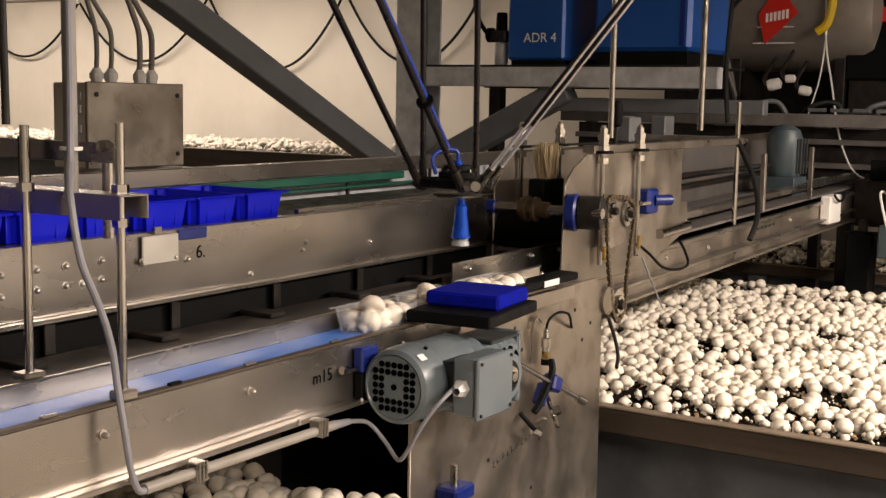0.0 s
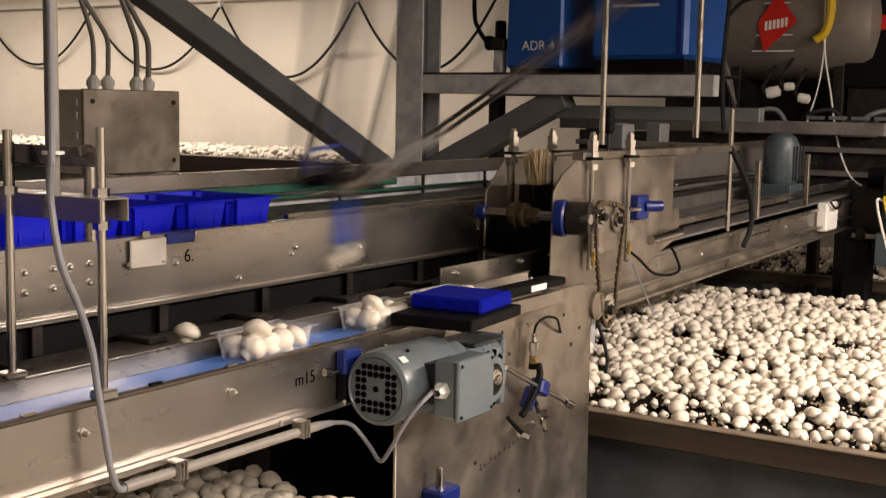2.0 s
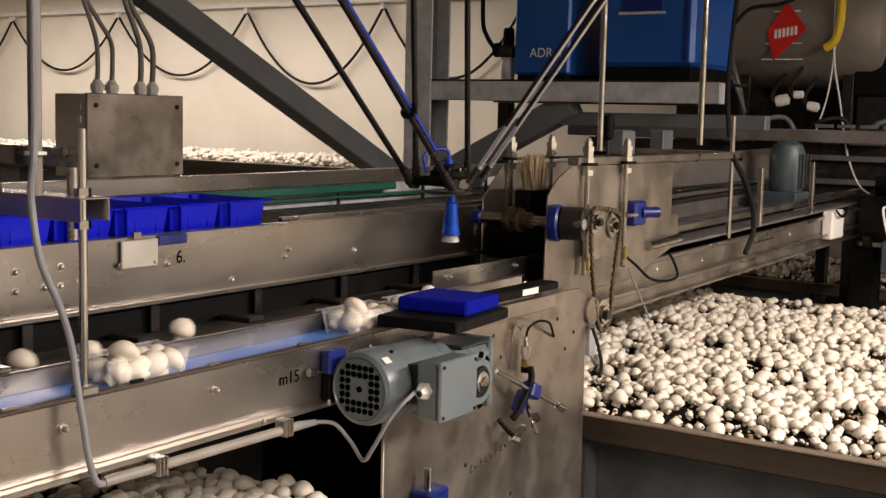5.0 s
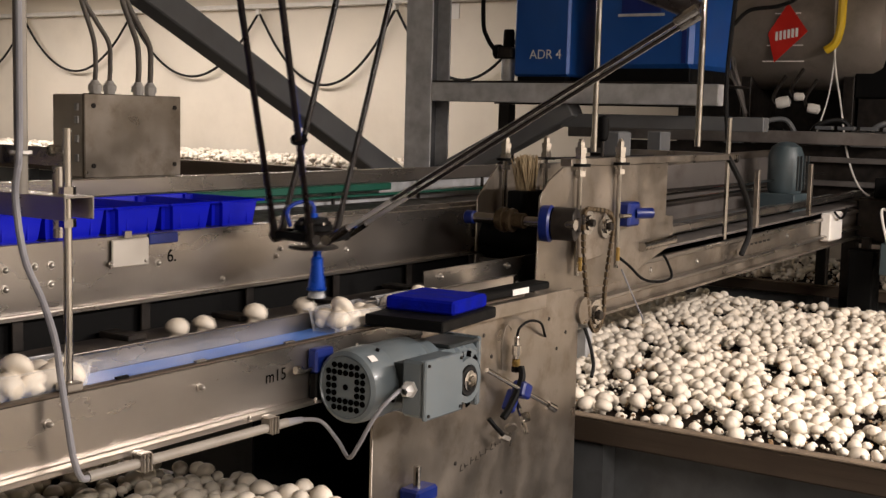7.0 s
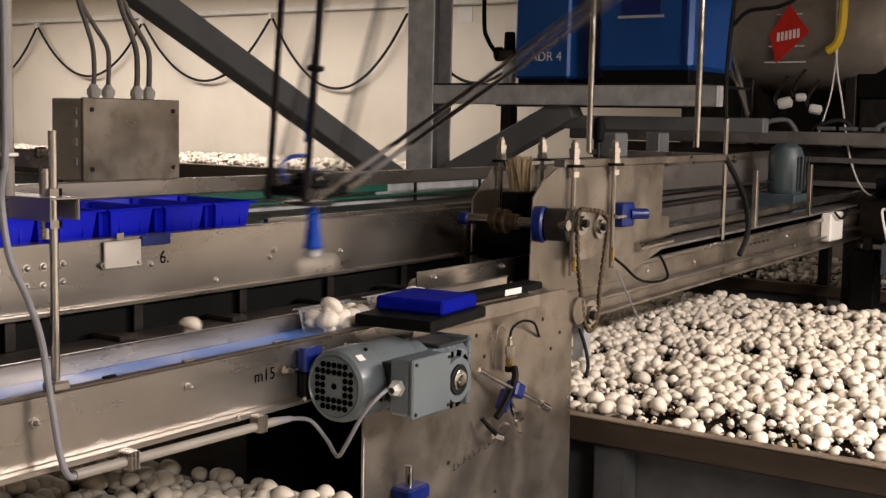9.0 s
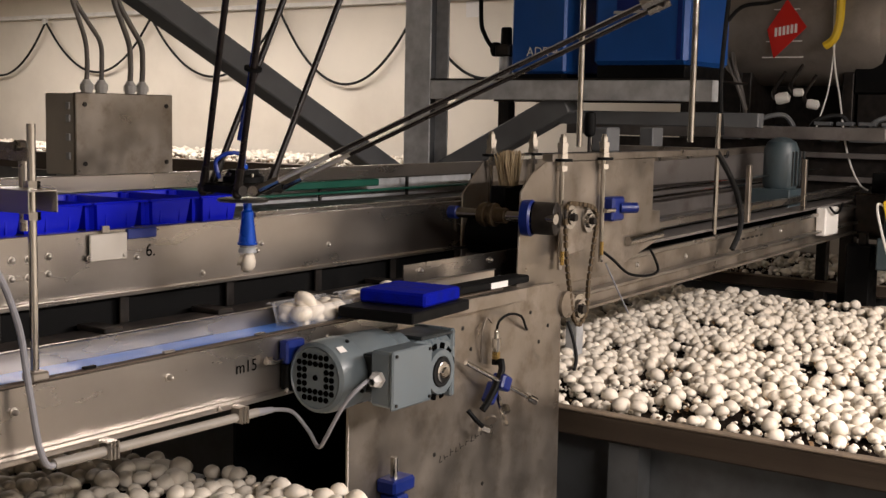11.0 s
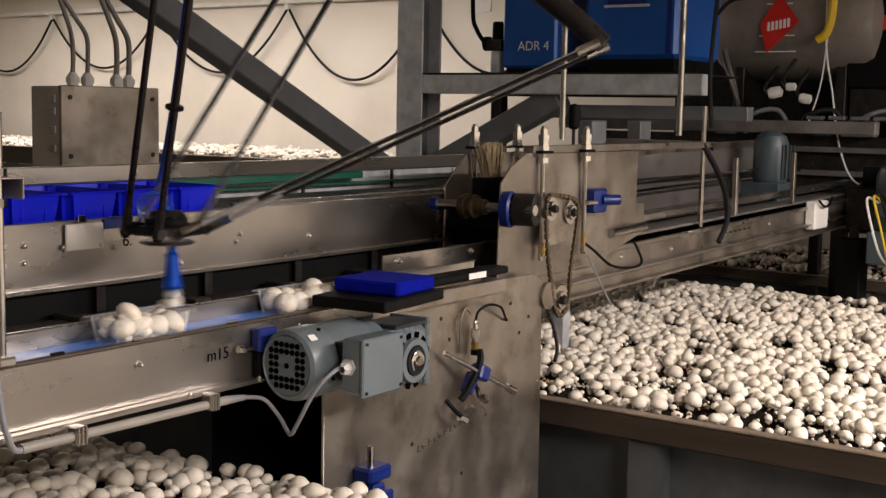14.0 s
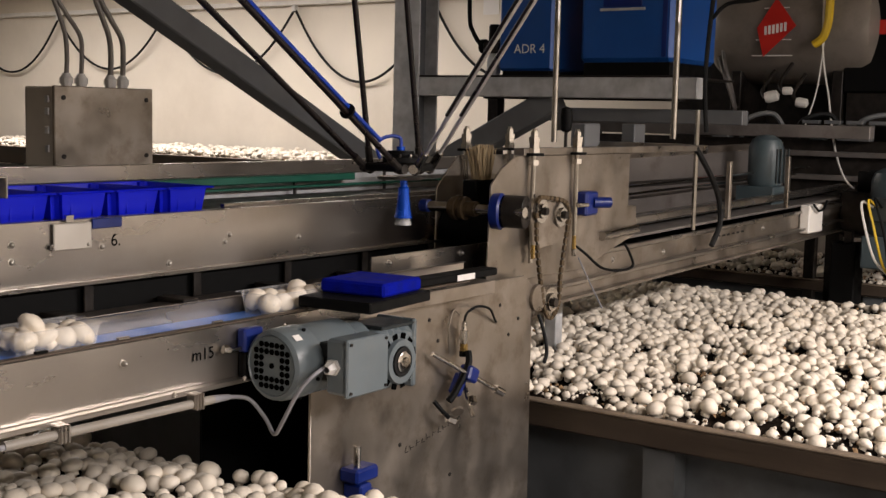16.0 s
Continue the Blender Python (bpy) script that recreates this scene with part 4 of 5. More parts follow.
# ---- brush gate ----
t = thing("brush_gate", (1.65, 0.28, 1.0), "steel gate with two side plates, brush roller and chain drive", "brush machine")
BG = t
part("near_plate", extrude([(1.19, 1.0), (1.20, 1.285), (1.25, 1.33), (1.33, 1.365), (2.06, 1.365), (2.06, 1.19), (2.12, 1.185), (2.13, 1.09), (1.75, 1.0)], "y", 0.100, 0.106), PLATE, t, "brushed steel side plate")
part("far_plate", extrude([(1.42, 1.0), (1.425, 1.255), (1.54, 1.352), (2.3, 1.352), (2.3, 1.0)], "y", 0.445, 0.451), PLATE, t, "brushed steel side plate")
part("plate_fold", box(2.05, 2.06, 0.107, 0.15, 1.10, 1.364, 0.001), DARKSTEEL, t)
part("roller", rod((1.5, 0.115, 1.13), (1.5, 0.44, 1.13), 0.07, 20), BLACK, t, "black brush roller")
part("shaft", rod((1.205, 0.33, 1.215), (1.205, -0.01, 1.215), 0.015, 14), CHROME, t, "bright drive shaft")
part("bearing", lathe([(0, 0.014), (0.004, 0.019), (0.03, 0.019), (0.034, 0.014)], (1.205, 0.345, 1.215), (0, -1, 0), 16), BLUEPART, t)
part("collar", lathe([(0, 0.03), (0.012, 0.03), (0.0121, 0.036), (0.024, 0.036), (0.0241, 0.028), (0.04, 0.028), (0.0401, 0.034), (0.05, 0.034), (0.0501, 0.022), (0.085, 0.022), (0.0851, 0)], (1.205, 0.235, 1.215), (0, -1, 0), 12), CHAIN, t, "worn shaft coupling")
part("bearing_hub", lathe([(0, 0.030), (0.006, 0.05), (0.03, 0.052), (0.036, 0.046)], (1.205, 0.10, 1.213), (0.25, -1, 0), 24), BLUEPART, t, "blue bearing housing")
part("hub_drum", lathe([(0, 0.046), (0.06, 0.046), (0.064, 0.04), (0.064, 0.02), (0.07, 0.018), (0.07, 0)], (1.225, 0.066, 1.213), (0.25, -1, 0), 24), DARKSTEEL, t)
part("drive_plate", extrude([(1.38, 1.09), (1.365, 1.20), (1.385, 1.24), (1.42, 1.25), (1.53, 1.228), (1.556, 1.19), (1.52, 1.10)], "y", 0.066, 0.074), PLATE, t)


def sprocket(p, r, parent):
    bm = lathe([(0, 0), (0, r), (0.008, r), (0.0081, r * 0.62), (0.016, r * 0.6), (0.0161, r * 0.38), (0.012, r * 0.36), (0.012, 0)], p, (0, -1, 0), 18)
    part("sprocket", bm, CHROME, parent, "toothed steel sprocket")
    part("sprocket_hub", rod((p[0], p[1] - 0.012, p[2]), (p[0], p[1] - 0.026, p[2]), r * 0.3, 10), DARKSTEEL, parent)


sprocket((1.412, 0.064, 1.205), 0.036, t)
sprocket((1.530, 0.064, 1.188), 0.036, t)
sprocket((1.478, 0.062, 0.928), 0.045, t)
part("idler_disc", rod((1.40, 0.062, 0.95), (1.40, 0.05, 0.95), 0.040, 20), PLATE, t)
CH = [(1.372, 1.22), (1.385, 1.10), (1.41, 1.0), (1.436, 0.915), (1.478, 0.881), (1.522, 0.92), (1.528, 1.0), (1.55, 1.10), (1.569, 1.185), (1.54, 1.227), (1.43, 1.244), (1.39, 1.243)]
link_bm = box(-0.0085, 0.0085, -0.005, 0.005, -0.0065, 0.0065, 0.001)
link_me = mesh_of("chain_link", link_bm, CHAIN, (0, 0, 0))
line = smooth_line([(x, 0.054, z) for x, z in CH + CH[:1]], 14)
acc, last = 0.0, line[0]
for a, b in zip(line, line[1:]):
    acc += (b - a).length
    if acc > 0.0185:
        acc = 0.0
        ob = new("chain_link", link_me)
        d = (b - a).normalized()
        ob.matrix_basis = Matrix.Translation(b - BASE[t]) @ pose(0, 0, 0, 0, math.degrees(math.atan2(-d.z, d.x)), 0)
        ob.parent = t
part("chain_core", tube([(x, 0.054, z) for x, z in CH + CH[:1]], 0.0035, 6, 6), DARKSTEEL, t)
part("fitting", rod((1.355, 0.05, 1.11), (1.355, 0.05, 1.07), 0.006, 8), BRASS, t)
part("fitting", rod((1.60, 0.05, 1.12), (1.60, 0.05, 1.08), 0.006, 8), BRASS, t)
part("blue_block", box(1.69, 1.77, 0.06, 0.0995, 1.175, 1.25, 0.006), BLUEPART, t, "blue plastic bearing block")
part("blue_stub", rod((1.74, 0.065, 1.215), (1.79, 0.03, 1.215), 0.017, 12), BLUEPART, t)
part("stub_pin", rod((1.655, 0.07, 1.21), (1.70, 0.062, 1.21), 0.007, 10), CHROME, t)
part("brush_holder", box(1.305, 1.435, 0.22, 0.27, 1.195, 1.29, 0.004), BLACK, t)
bm = bmesh.new()
rnd = random.Random(4)
for k in range(320):
    x, y = rnd.uniform(1.345, 1.395), rnd.uniform(0.225, 0.265)
    rod((x, y, 1.285), (x + (x - 1.37) * 0.6 + rnd.uniform(-0.012, 0.012), y + rnd.uniform(-0.01, 0.01), 1.375 + rnd.uniform(-0.02, 0.02)), 0.0015, 4, bm)
part("bristles", bm, BRISTLE, t, "pale stiff bristles")
for x, y in ((1.402, 0.085), (1.662, 0.085), (1.56, 0.43), (1.82, 0.43)):
    part("threaded_rod", rod((x, y, 1.05 if y < 0.2 else 1.2), (x, y, 1.445), 0.0075, 10), CHROME, t)
    for z, r, h, mt in ((1.366, 0.030, 0.008, BLACK), (1.3745, 0.019, 0.014, CHROME), (1.389, 0.016, 0.016, CHROME), (1.4055, 0.018, 0.015, CHROME), (1.421, 0.012, 0.016, CHROME), (1.338, 0.017, 0.016, CHROME)):
        part("nut", rod((x, y, z), (x, y, z + h), r, 6 if mt is CHROME else 14), mt, t)
part("front_bar", box(1.36, 2.70, 0.092, 0.128, 1.3665, 1.388, 0.001), PLATE, t, "steel flat bar")
part("cross_bar", box(2.66, 2.70, 0.129, 0.60, 1.3665, 1.39, 0.002), STEEL, t)
part("rear_bar", box(1.55, 2.70, 0.42, 0.45, 1.366, 1.372, 0.001), DARKSTEEL, t)
part("bar_pin", rod((2.62, 0.105, 1.07), (2.62, 0.105, 1.52), 0.009, 10), CHROME, t)
part("bar_bolt", rod((2.66, 0.0915, 1.37), (2.66, 0.08, 1.37), 0.014, 6), CHROME, t)
for x, y in ((1.75, 0.22), (3.17, 0.45)):
    part("hanger_rod", rod((x, y, 1.40), (x, y, 2.98), 0.0095 if x < 2.5 else 0.014, 12), CHROME, t, "bright vertical hanger rod")
part("handle_rod", rod((1.97, 0.3, 1.36), (1.97, 0.3, 1.44), 0.006, 8), DARKSTEEL, t)
part("grip", lathe([(0, 0.010), (0.008, 0.018), (0.05, 0.022), (0.08, 0.018), (0.088, 0)], (1.97, 0.3, 1.43), (0, 0, 1), 12), BLACK, t, "black ball grip")
for x, y in ((2.2, 0.35), (2.5, 0.5), (2.9, 0.5)):
    part("small_block", box(x, x + 0.1, y, y + 0.06, 1.375, 1.46, 0.004), GREYBEAM, t)

solo("drive_cable", tube([(1.62, 0.06, 1.09), (1.66, 0.04, 1.06), (1.75, 0.03, 1.01), (1.88, 0.03, 0.99), (1.99, 0.04, 0.995), (1.98, 0.05, 1.04), (1.96, 0.06, 1.07)], 0.0045, 7), BLACK, (1.7, 0.04, 1.0), "loose black drive cable", "cable")
solo("sensor_wire", tube([(1.63, 0.05, 1.05), (1.68, 0.04, 0.98), (1.74, 0.035, 0.91), (1.77, 0.035, 0.88)], 0.0028, 6), GREYCABLE, (1.7, 0.04, 0.95), "thin pale sensor wire", "cable")
solo("hose_black", tube([(2.60, 0.10, 1.38), (2.70, 0.08, 1.28), (2.80, 0.08, 1.18), (2.82, 0.08, 1.08), (2.77, 0.09, 1.0)], 0.011, 8), RUBBER, (2.7, 0.1, 1.1), "black rubber hose hanging from the bar", "hose")
solo("drain_hose", tube([(1.40, 0.05, 0.90), (1.40, 0.03, 0.85), (1.385, 0.01, 0.80), (1.355, 0.0, 0.77)], 0.0055, 8), RUBBER, (1.4, 0.03, 0.8), "black rubber drain hose below the chain", "hose")

# ---- infeed conveyor towards the far bed ----
t = thing("infeed_conveyor", (1.6, 0.3, 0.93), "long steel infeed conveyor, dusty and worn", "conveyor")
IC = t
part("side_beam", extrude([(0.12, 0.915), (0.095, 0.915), (0.095, 0.905), (0.127, 0.905), (0.127, 1.04), (0.12, 1.04)], "x", 1.40, 4.7), PLATE, t, "worn steel side beam")
part("lower_rail", box(1.40, 4.7, 0.085, 0.119, 0.955, 0.966, 0.002), STEEL, t)
part("middle_rail", box(1.75, 4.7, 0.105, 0.1195, 1.03, 1.045, 0.002), STEEL, t)
part("top_rail", box(2.1, 4.7, 0.16, 0.20, 1.10, 1.125, 0.003), STEEL, t)
part("belt", box(1.45, 4.7, 0.13, 0.499, 1.06, 1.07, 0.001), DUSTY, t, "dusty grey belt")
part("top_sheet", box(2.0, 4.7, 0.205, 0.33, 1.085, 1.098, 0.002), BEDSTEEL, t, "worn grey top sheet")
part("inner_side", box(1.9, 4.7, 0.50, 0.506, 1.0, 1.30, 0.001), DUSTY, t)
part("far_rail", box(1.9, 4.7, 0.507, 0.54, 1.25, 1.33, 0.002), PLATE, t)
part("wire_rail", rod((1.9, 0.33, 1.21), (4.6, 0.33, 1.21), 0.006, 8), CHROME, t)
part("wire_rail", rod((1.9, 0.40, 1.17), (4.6, 0.40, 1.17), 0.006, 8), CHROME, t)
part("air_cylinder", rod((1.86, 0.09, 1.095), (2.11, 0.09, 1.10), 0.016, 14), CHROME, t, "bright air cylinder")
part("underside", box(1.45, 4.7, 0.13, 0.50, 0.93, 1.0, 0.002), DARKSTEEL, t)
for x in (2.96, 3.64):
    part("upright", box(x, x + 0.024, 0.10, 0.119, 1.07, 1.30, 0.002), PLATE, t)
for k in range(6):
    part("mark", box(2.9 + 0.05 * k, 2.93 + 0.05 * k, 0.1185, 0.1194, 1.0, 1.008, 0), DARKSTEEL, t)
for x, z in ((2.0, 1.0), (2.4, 0.99), (2.9, 1.0), (3.4, 1.0)):
    bolt((x, 0.12, z), (0, -1, 0), t, 0.007, 0.008)
part("leg", box(4.55, 4.62, 0.14, 0.21, 0.0, 0.9295, 0.003), DARKSTEEL, t)
# Added block: keeps back light off, so the bed beyond falls dark.
part("cutter_housing", box(1.5, 4.65, 0.64, 0.72, 0.74, 1.0, 0.01), BLACK, t, "added black block that keeps the bed behind in shadow")
for x in (1.6, 3.0, 4.4):
    part("housing_arm", box(x, x + 0.05, 0.48, 0.645, 0.94, 0.98, 0.003), DARKSTEEL, t)
IC.rotation_euler = (0, radians(-0.9), 0)
t = thing("small_motor", (3.88, 0.3, 1.075), "blue-grey vertical motor on the infeed conveyor", "electric motor")
part("body", lathe([(0, 0.07), (0.02, 0.08), (0.18, 0.08), (0.215, 0.066), (0.235, 0.035), (0.24, 0)], (3.88, 0.30, 1.185), (0, 0, 1), 20), BLUEGREY, t)
part("base", box(3.78, 3.98, 0.22, 0.40, 1.075, 1.1845, 0.003), BLUEGREY, t)
for k in range(4):
    part("cooling_fin", box(3.80 + 0.05 * k, 3.806 + 0.05 * k, 0.213, 0.222, 1.20, 1.36, 0.001), MOTORDARK, t)
t = thing("switch_box", (4.1, 0.1, 0.98), "small white switch box on the conveyor end", "switch box")
part("body", box(3.86, 4.05, 0.07, 0.118, 0.975, 1.105, 0.006), WHITEPLASTIC, t)
part("lead", tube([(3.87, 0.058, 1.11), (3.93, 0.05, 1.08), (4.0, 0.05, 1.09), (4.05, 0.055, 1.12)], 0.006, 6), BLACK, t)
t = thing("end_drive", (4.6, 0.2, 1.0), "dark drive unit at the conveyor end", "machine part")
part("frame", box(4.45, 4.9, -0.25, 0.118, 0.93, 1.15, 0.01), DARKSTEEL, t)
part("drum", rod((4.75, -0.5, 1.05), (4.75, 0.118, 1.05), 0.12, 20), MOTORDARK, t)
part("bracket", box(4.5, 4.8, -0.20, 0.05, 1.1505, 1.25, 0.004), BLACK, t)
# Added sheet: turns this stretch of the far bed black.
part("skirt", box(4.30, 4.44, -0.02, 0.10, 0.55, 0.90, 0.006), BLACK, t, "added black sheet that blanks the bed's end below the conveyor")
part("skirt_hanger", box(4.36, 4.40, 0.02, 0.06, 0.8995, 0.96, 0.002), DARKSTEEL, t)
part("leg", box(4.5, 4.56, -0.2, -0.14, 0.0, 0.9295, 0.003), DARKSTEEL, t)
for k in range(4):
    part("pipe", tube([(4.5 + 0.05 * k, -0.3 + 0.04 * k, 1.0), (4.45, -0.34 + 0.05 * k, 0.85), (4.5, -0.28, 0.7 - 0.03 * k)], 0.008, 6), GALV if k % 2 else BLACK, t)
t = thing("drive_motor", (4.3, -0.22, 0.93), "blue-grey drive motor with pale cables at the conveyor end", "electric motor")
part("body", lathe([(0, 0.12), (0.02, 0.13), (0.26, 0.13), (0.30, 0.115), (0.33, 0.06), (0.335, 0)], (4.33, -0.20, 0.955), (0, 0, 1), 24), BLUEGREY, t)
part("foot", box(4.20, 4.46, -0.33, -0.07, 0.80, 0.9545, 0.006), BLUEGREY, t)
part("bracket", box(4.35, 4.46, -0.07, 0.12, 0.86, 0.90, 0.003), DARKSTEEL, t)
part("junction_cover", box(4.12, 4.20, -0.26, -0.12, 1.03, 1.14, 0.006), MOTORDARK, t)
for k in range(3):
    part("lead", tube([(4.12, -0.14 - 0.02 * k, 1.10), (4.07, -0.10 - 0.03 * k, 1.12 + 0.01 * k), (4.05, -0.13 - 0.04 * k, 1.0), (4.08, -0.17 - 0.03 * k, 0.86), (4.2, -0.2, 0.78)], 0.006, 6), (WHITEPLASTIC, YELLOW, BLACK)[k], t)
solo("loose_cable", tube([(5.2, 0.50, 2.35), (5.2, 0.49, 1.9), (5.2, 0.44, 1.62), (5.1, 0.36, 1.35), (5.0, 0.26, 1.18), (4.95, 0.16, 1.13), (4.95, 0.05, 1.15)], 0.0055, 7), WHITEPLASTIC, (5.2, 0.4, 1.5), "pale loose cable hanging beside the tank", "cable")
solo("loose_cable", tube([(5.2, 0.47, 2.3), (5.2, 0.5, 1.75), (5.15, 0.54, 1.5), (5.1, 0.56, 1.40)], 0.0045, 7), WHITEPLASTIC, (5.2, 0.5, 1.6), "pale loose cable hanging beside the tank", "cable")
solo("black_hose", tube([(3.607, 0.439, 2.473), (3.589, 0.475, 2.031), (3.580, 0.492, 1.677), (3.580, 0.475, 1.429)], 0.011, 8), RUBBER, (3.607, 0.439, 1.765), "thick black hose beside the compressor", "hose")
solo("black_hose", tube([(3.589, 0.475, 1.942), (3.589, 0.404, 2.004), (3.589, 0.262, 2.022), (3.589, 0.174, 2.084), (3.589, 0.138, 2.296)], 0.009, 8), RUBBER, (3.607, 0.351, 1.942), "thick black hose beside the compressor", "hose")

# ---- hanging height frame over the belts ----
t = thing("height_frame", (-0.5, 0.05, 1.05), "steel channel on threaded rods over the belts", "steel frame")
part("channel", extrude([(-0.455, 1.325), (-0.455, 1.362), (-0.512, 1.362), (-0.512, 1.325), (-0.509, 1.325), (-0.509, 1.359), (-0.458, 1.359), (-0.458, 1.325)], "y", -0.03, 0.62, 0.001), STEEL, t, "folded steel channel")
part("rod", rod((-0.481, 0.002, 1.053), (-0.481, 0.002, 1.466), 0.0072, 12), CHROME, t, "threaded steel rod")
part("rod", rod((-0.548, 0.13, 1.079), (-0.548, 0.13, 1.46), 0.0072, 12), CHROME, t, "threaded steel rod")
for x, y, z in ((-0.481, 0.002, 1.3622), (-0.548, 0.13, 1.3622), (-0.481, 0.002, 1.312)):
    part("nut", rod((x, y, z), (x, y, z + 0.013), 0.0135, 6), CHROME, t)
part("foot", box(-0.498, -0.464, -0.014, 0.016, 1.0505, 1.066, 0.003), STEEL, t)
part("foot", box(-0.568, -0.528, 0.114, 0.15, 1.0785, 1.088, 0.003), STEEL, t)
part("upper_bar", box(-0.475, -0.468, 0.02, 0.42, 1.405, 1.435, 0.001), STEEL, t, "flat steel bar")
part("bar_pin", rod((-0.46, 0.05, 1.29), (-0.46, 0.05, 1.42), 0.009, 12), STEEL, t)
part("bar_bolt", rod((-0.48, 0.045, 1.43), (-0.462, 0.045, 1.43), 0.009, 6), CHROME, t)
part("thumb_screw", rod((-0.50, 0.19, 1.3622), (-0.50, 0.19, 1.44), 0.0095, 10), BLACK, t)
part("conduit", rod((-0.522, 0.06, 1.3622), (-0.522, 0.06, 2.98), 0.0105, 14), GREYPIPE, t, "pale steel conduit")
part("rear_rod", rod((-0.56, 0.155, 1.46), (-0.575, 0.155, 2.98), 0.006, 10), DARKSTEEL, t)
part("cable_tie", rod((-0.528, 0.052, 1.425), (-0.528, 0.052, 1.43), 0.017, 12), WHITEPLASTIC, t)
solo("signal_cable", tube([(-0.535, 0.042, 2.2), (-0.537, 0.042, 1.6), (-0.54, 0.04, 1.43), (-0.56, 0.02, 1.395), (-0.585, -0.01, 1.358), (-0.586, -0.03, 1.275), (-0.554, -0.03, 1.206), (-0.532, -0.03, 1.143), (-0.522, -0.03, 1.082), (-0.515, -0.036, 1.015), (-0.507, -0.04, 0.955), (-0.49, -0.038, 0.918), (-0.465, -0.034, 0.915)], 0.0056, 9), GREYCABLE, (-0.5, 0.0, 1.1), "grey signal cable running down into the conduit", "cable")

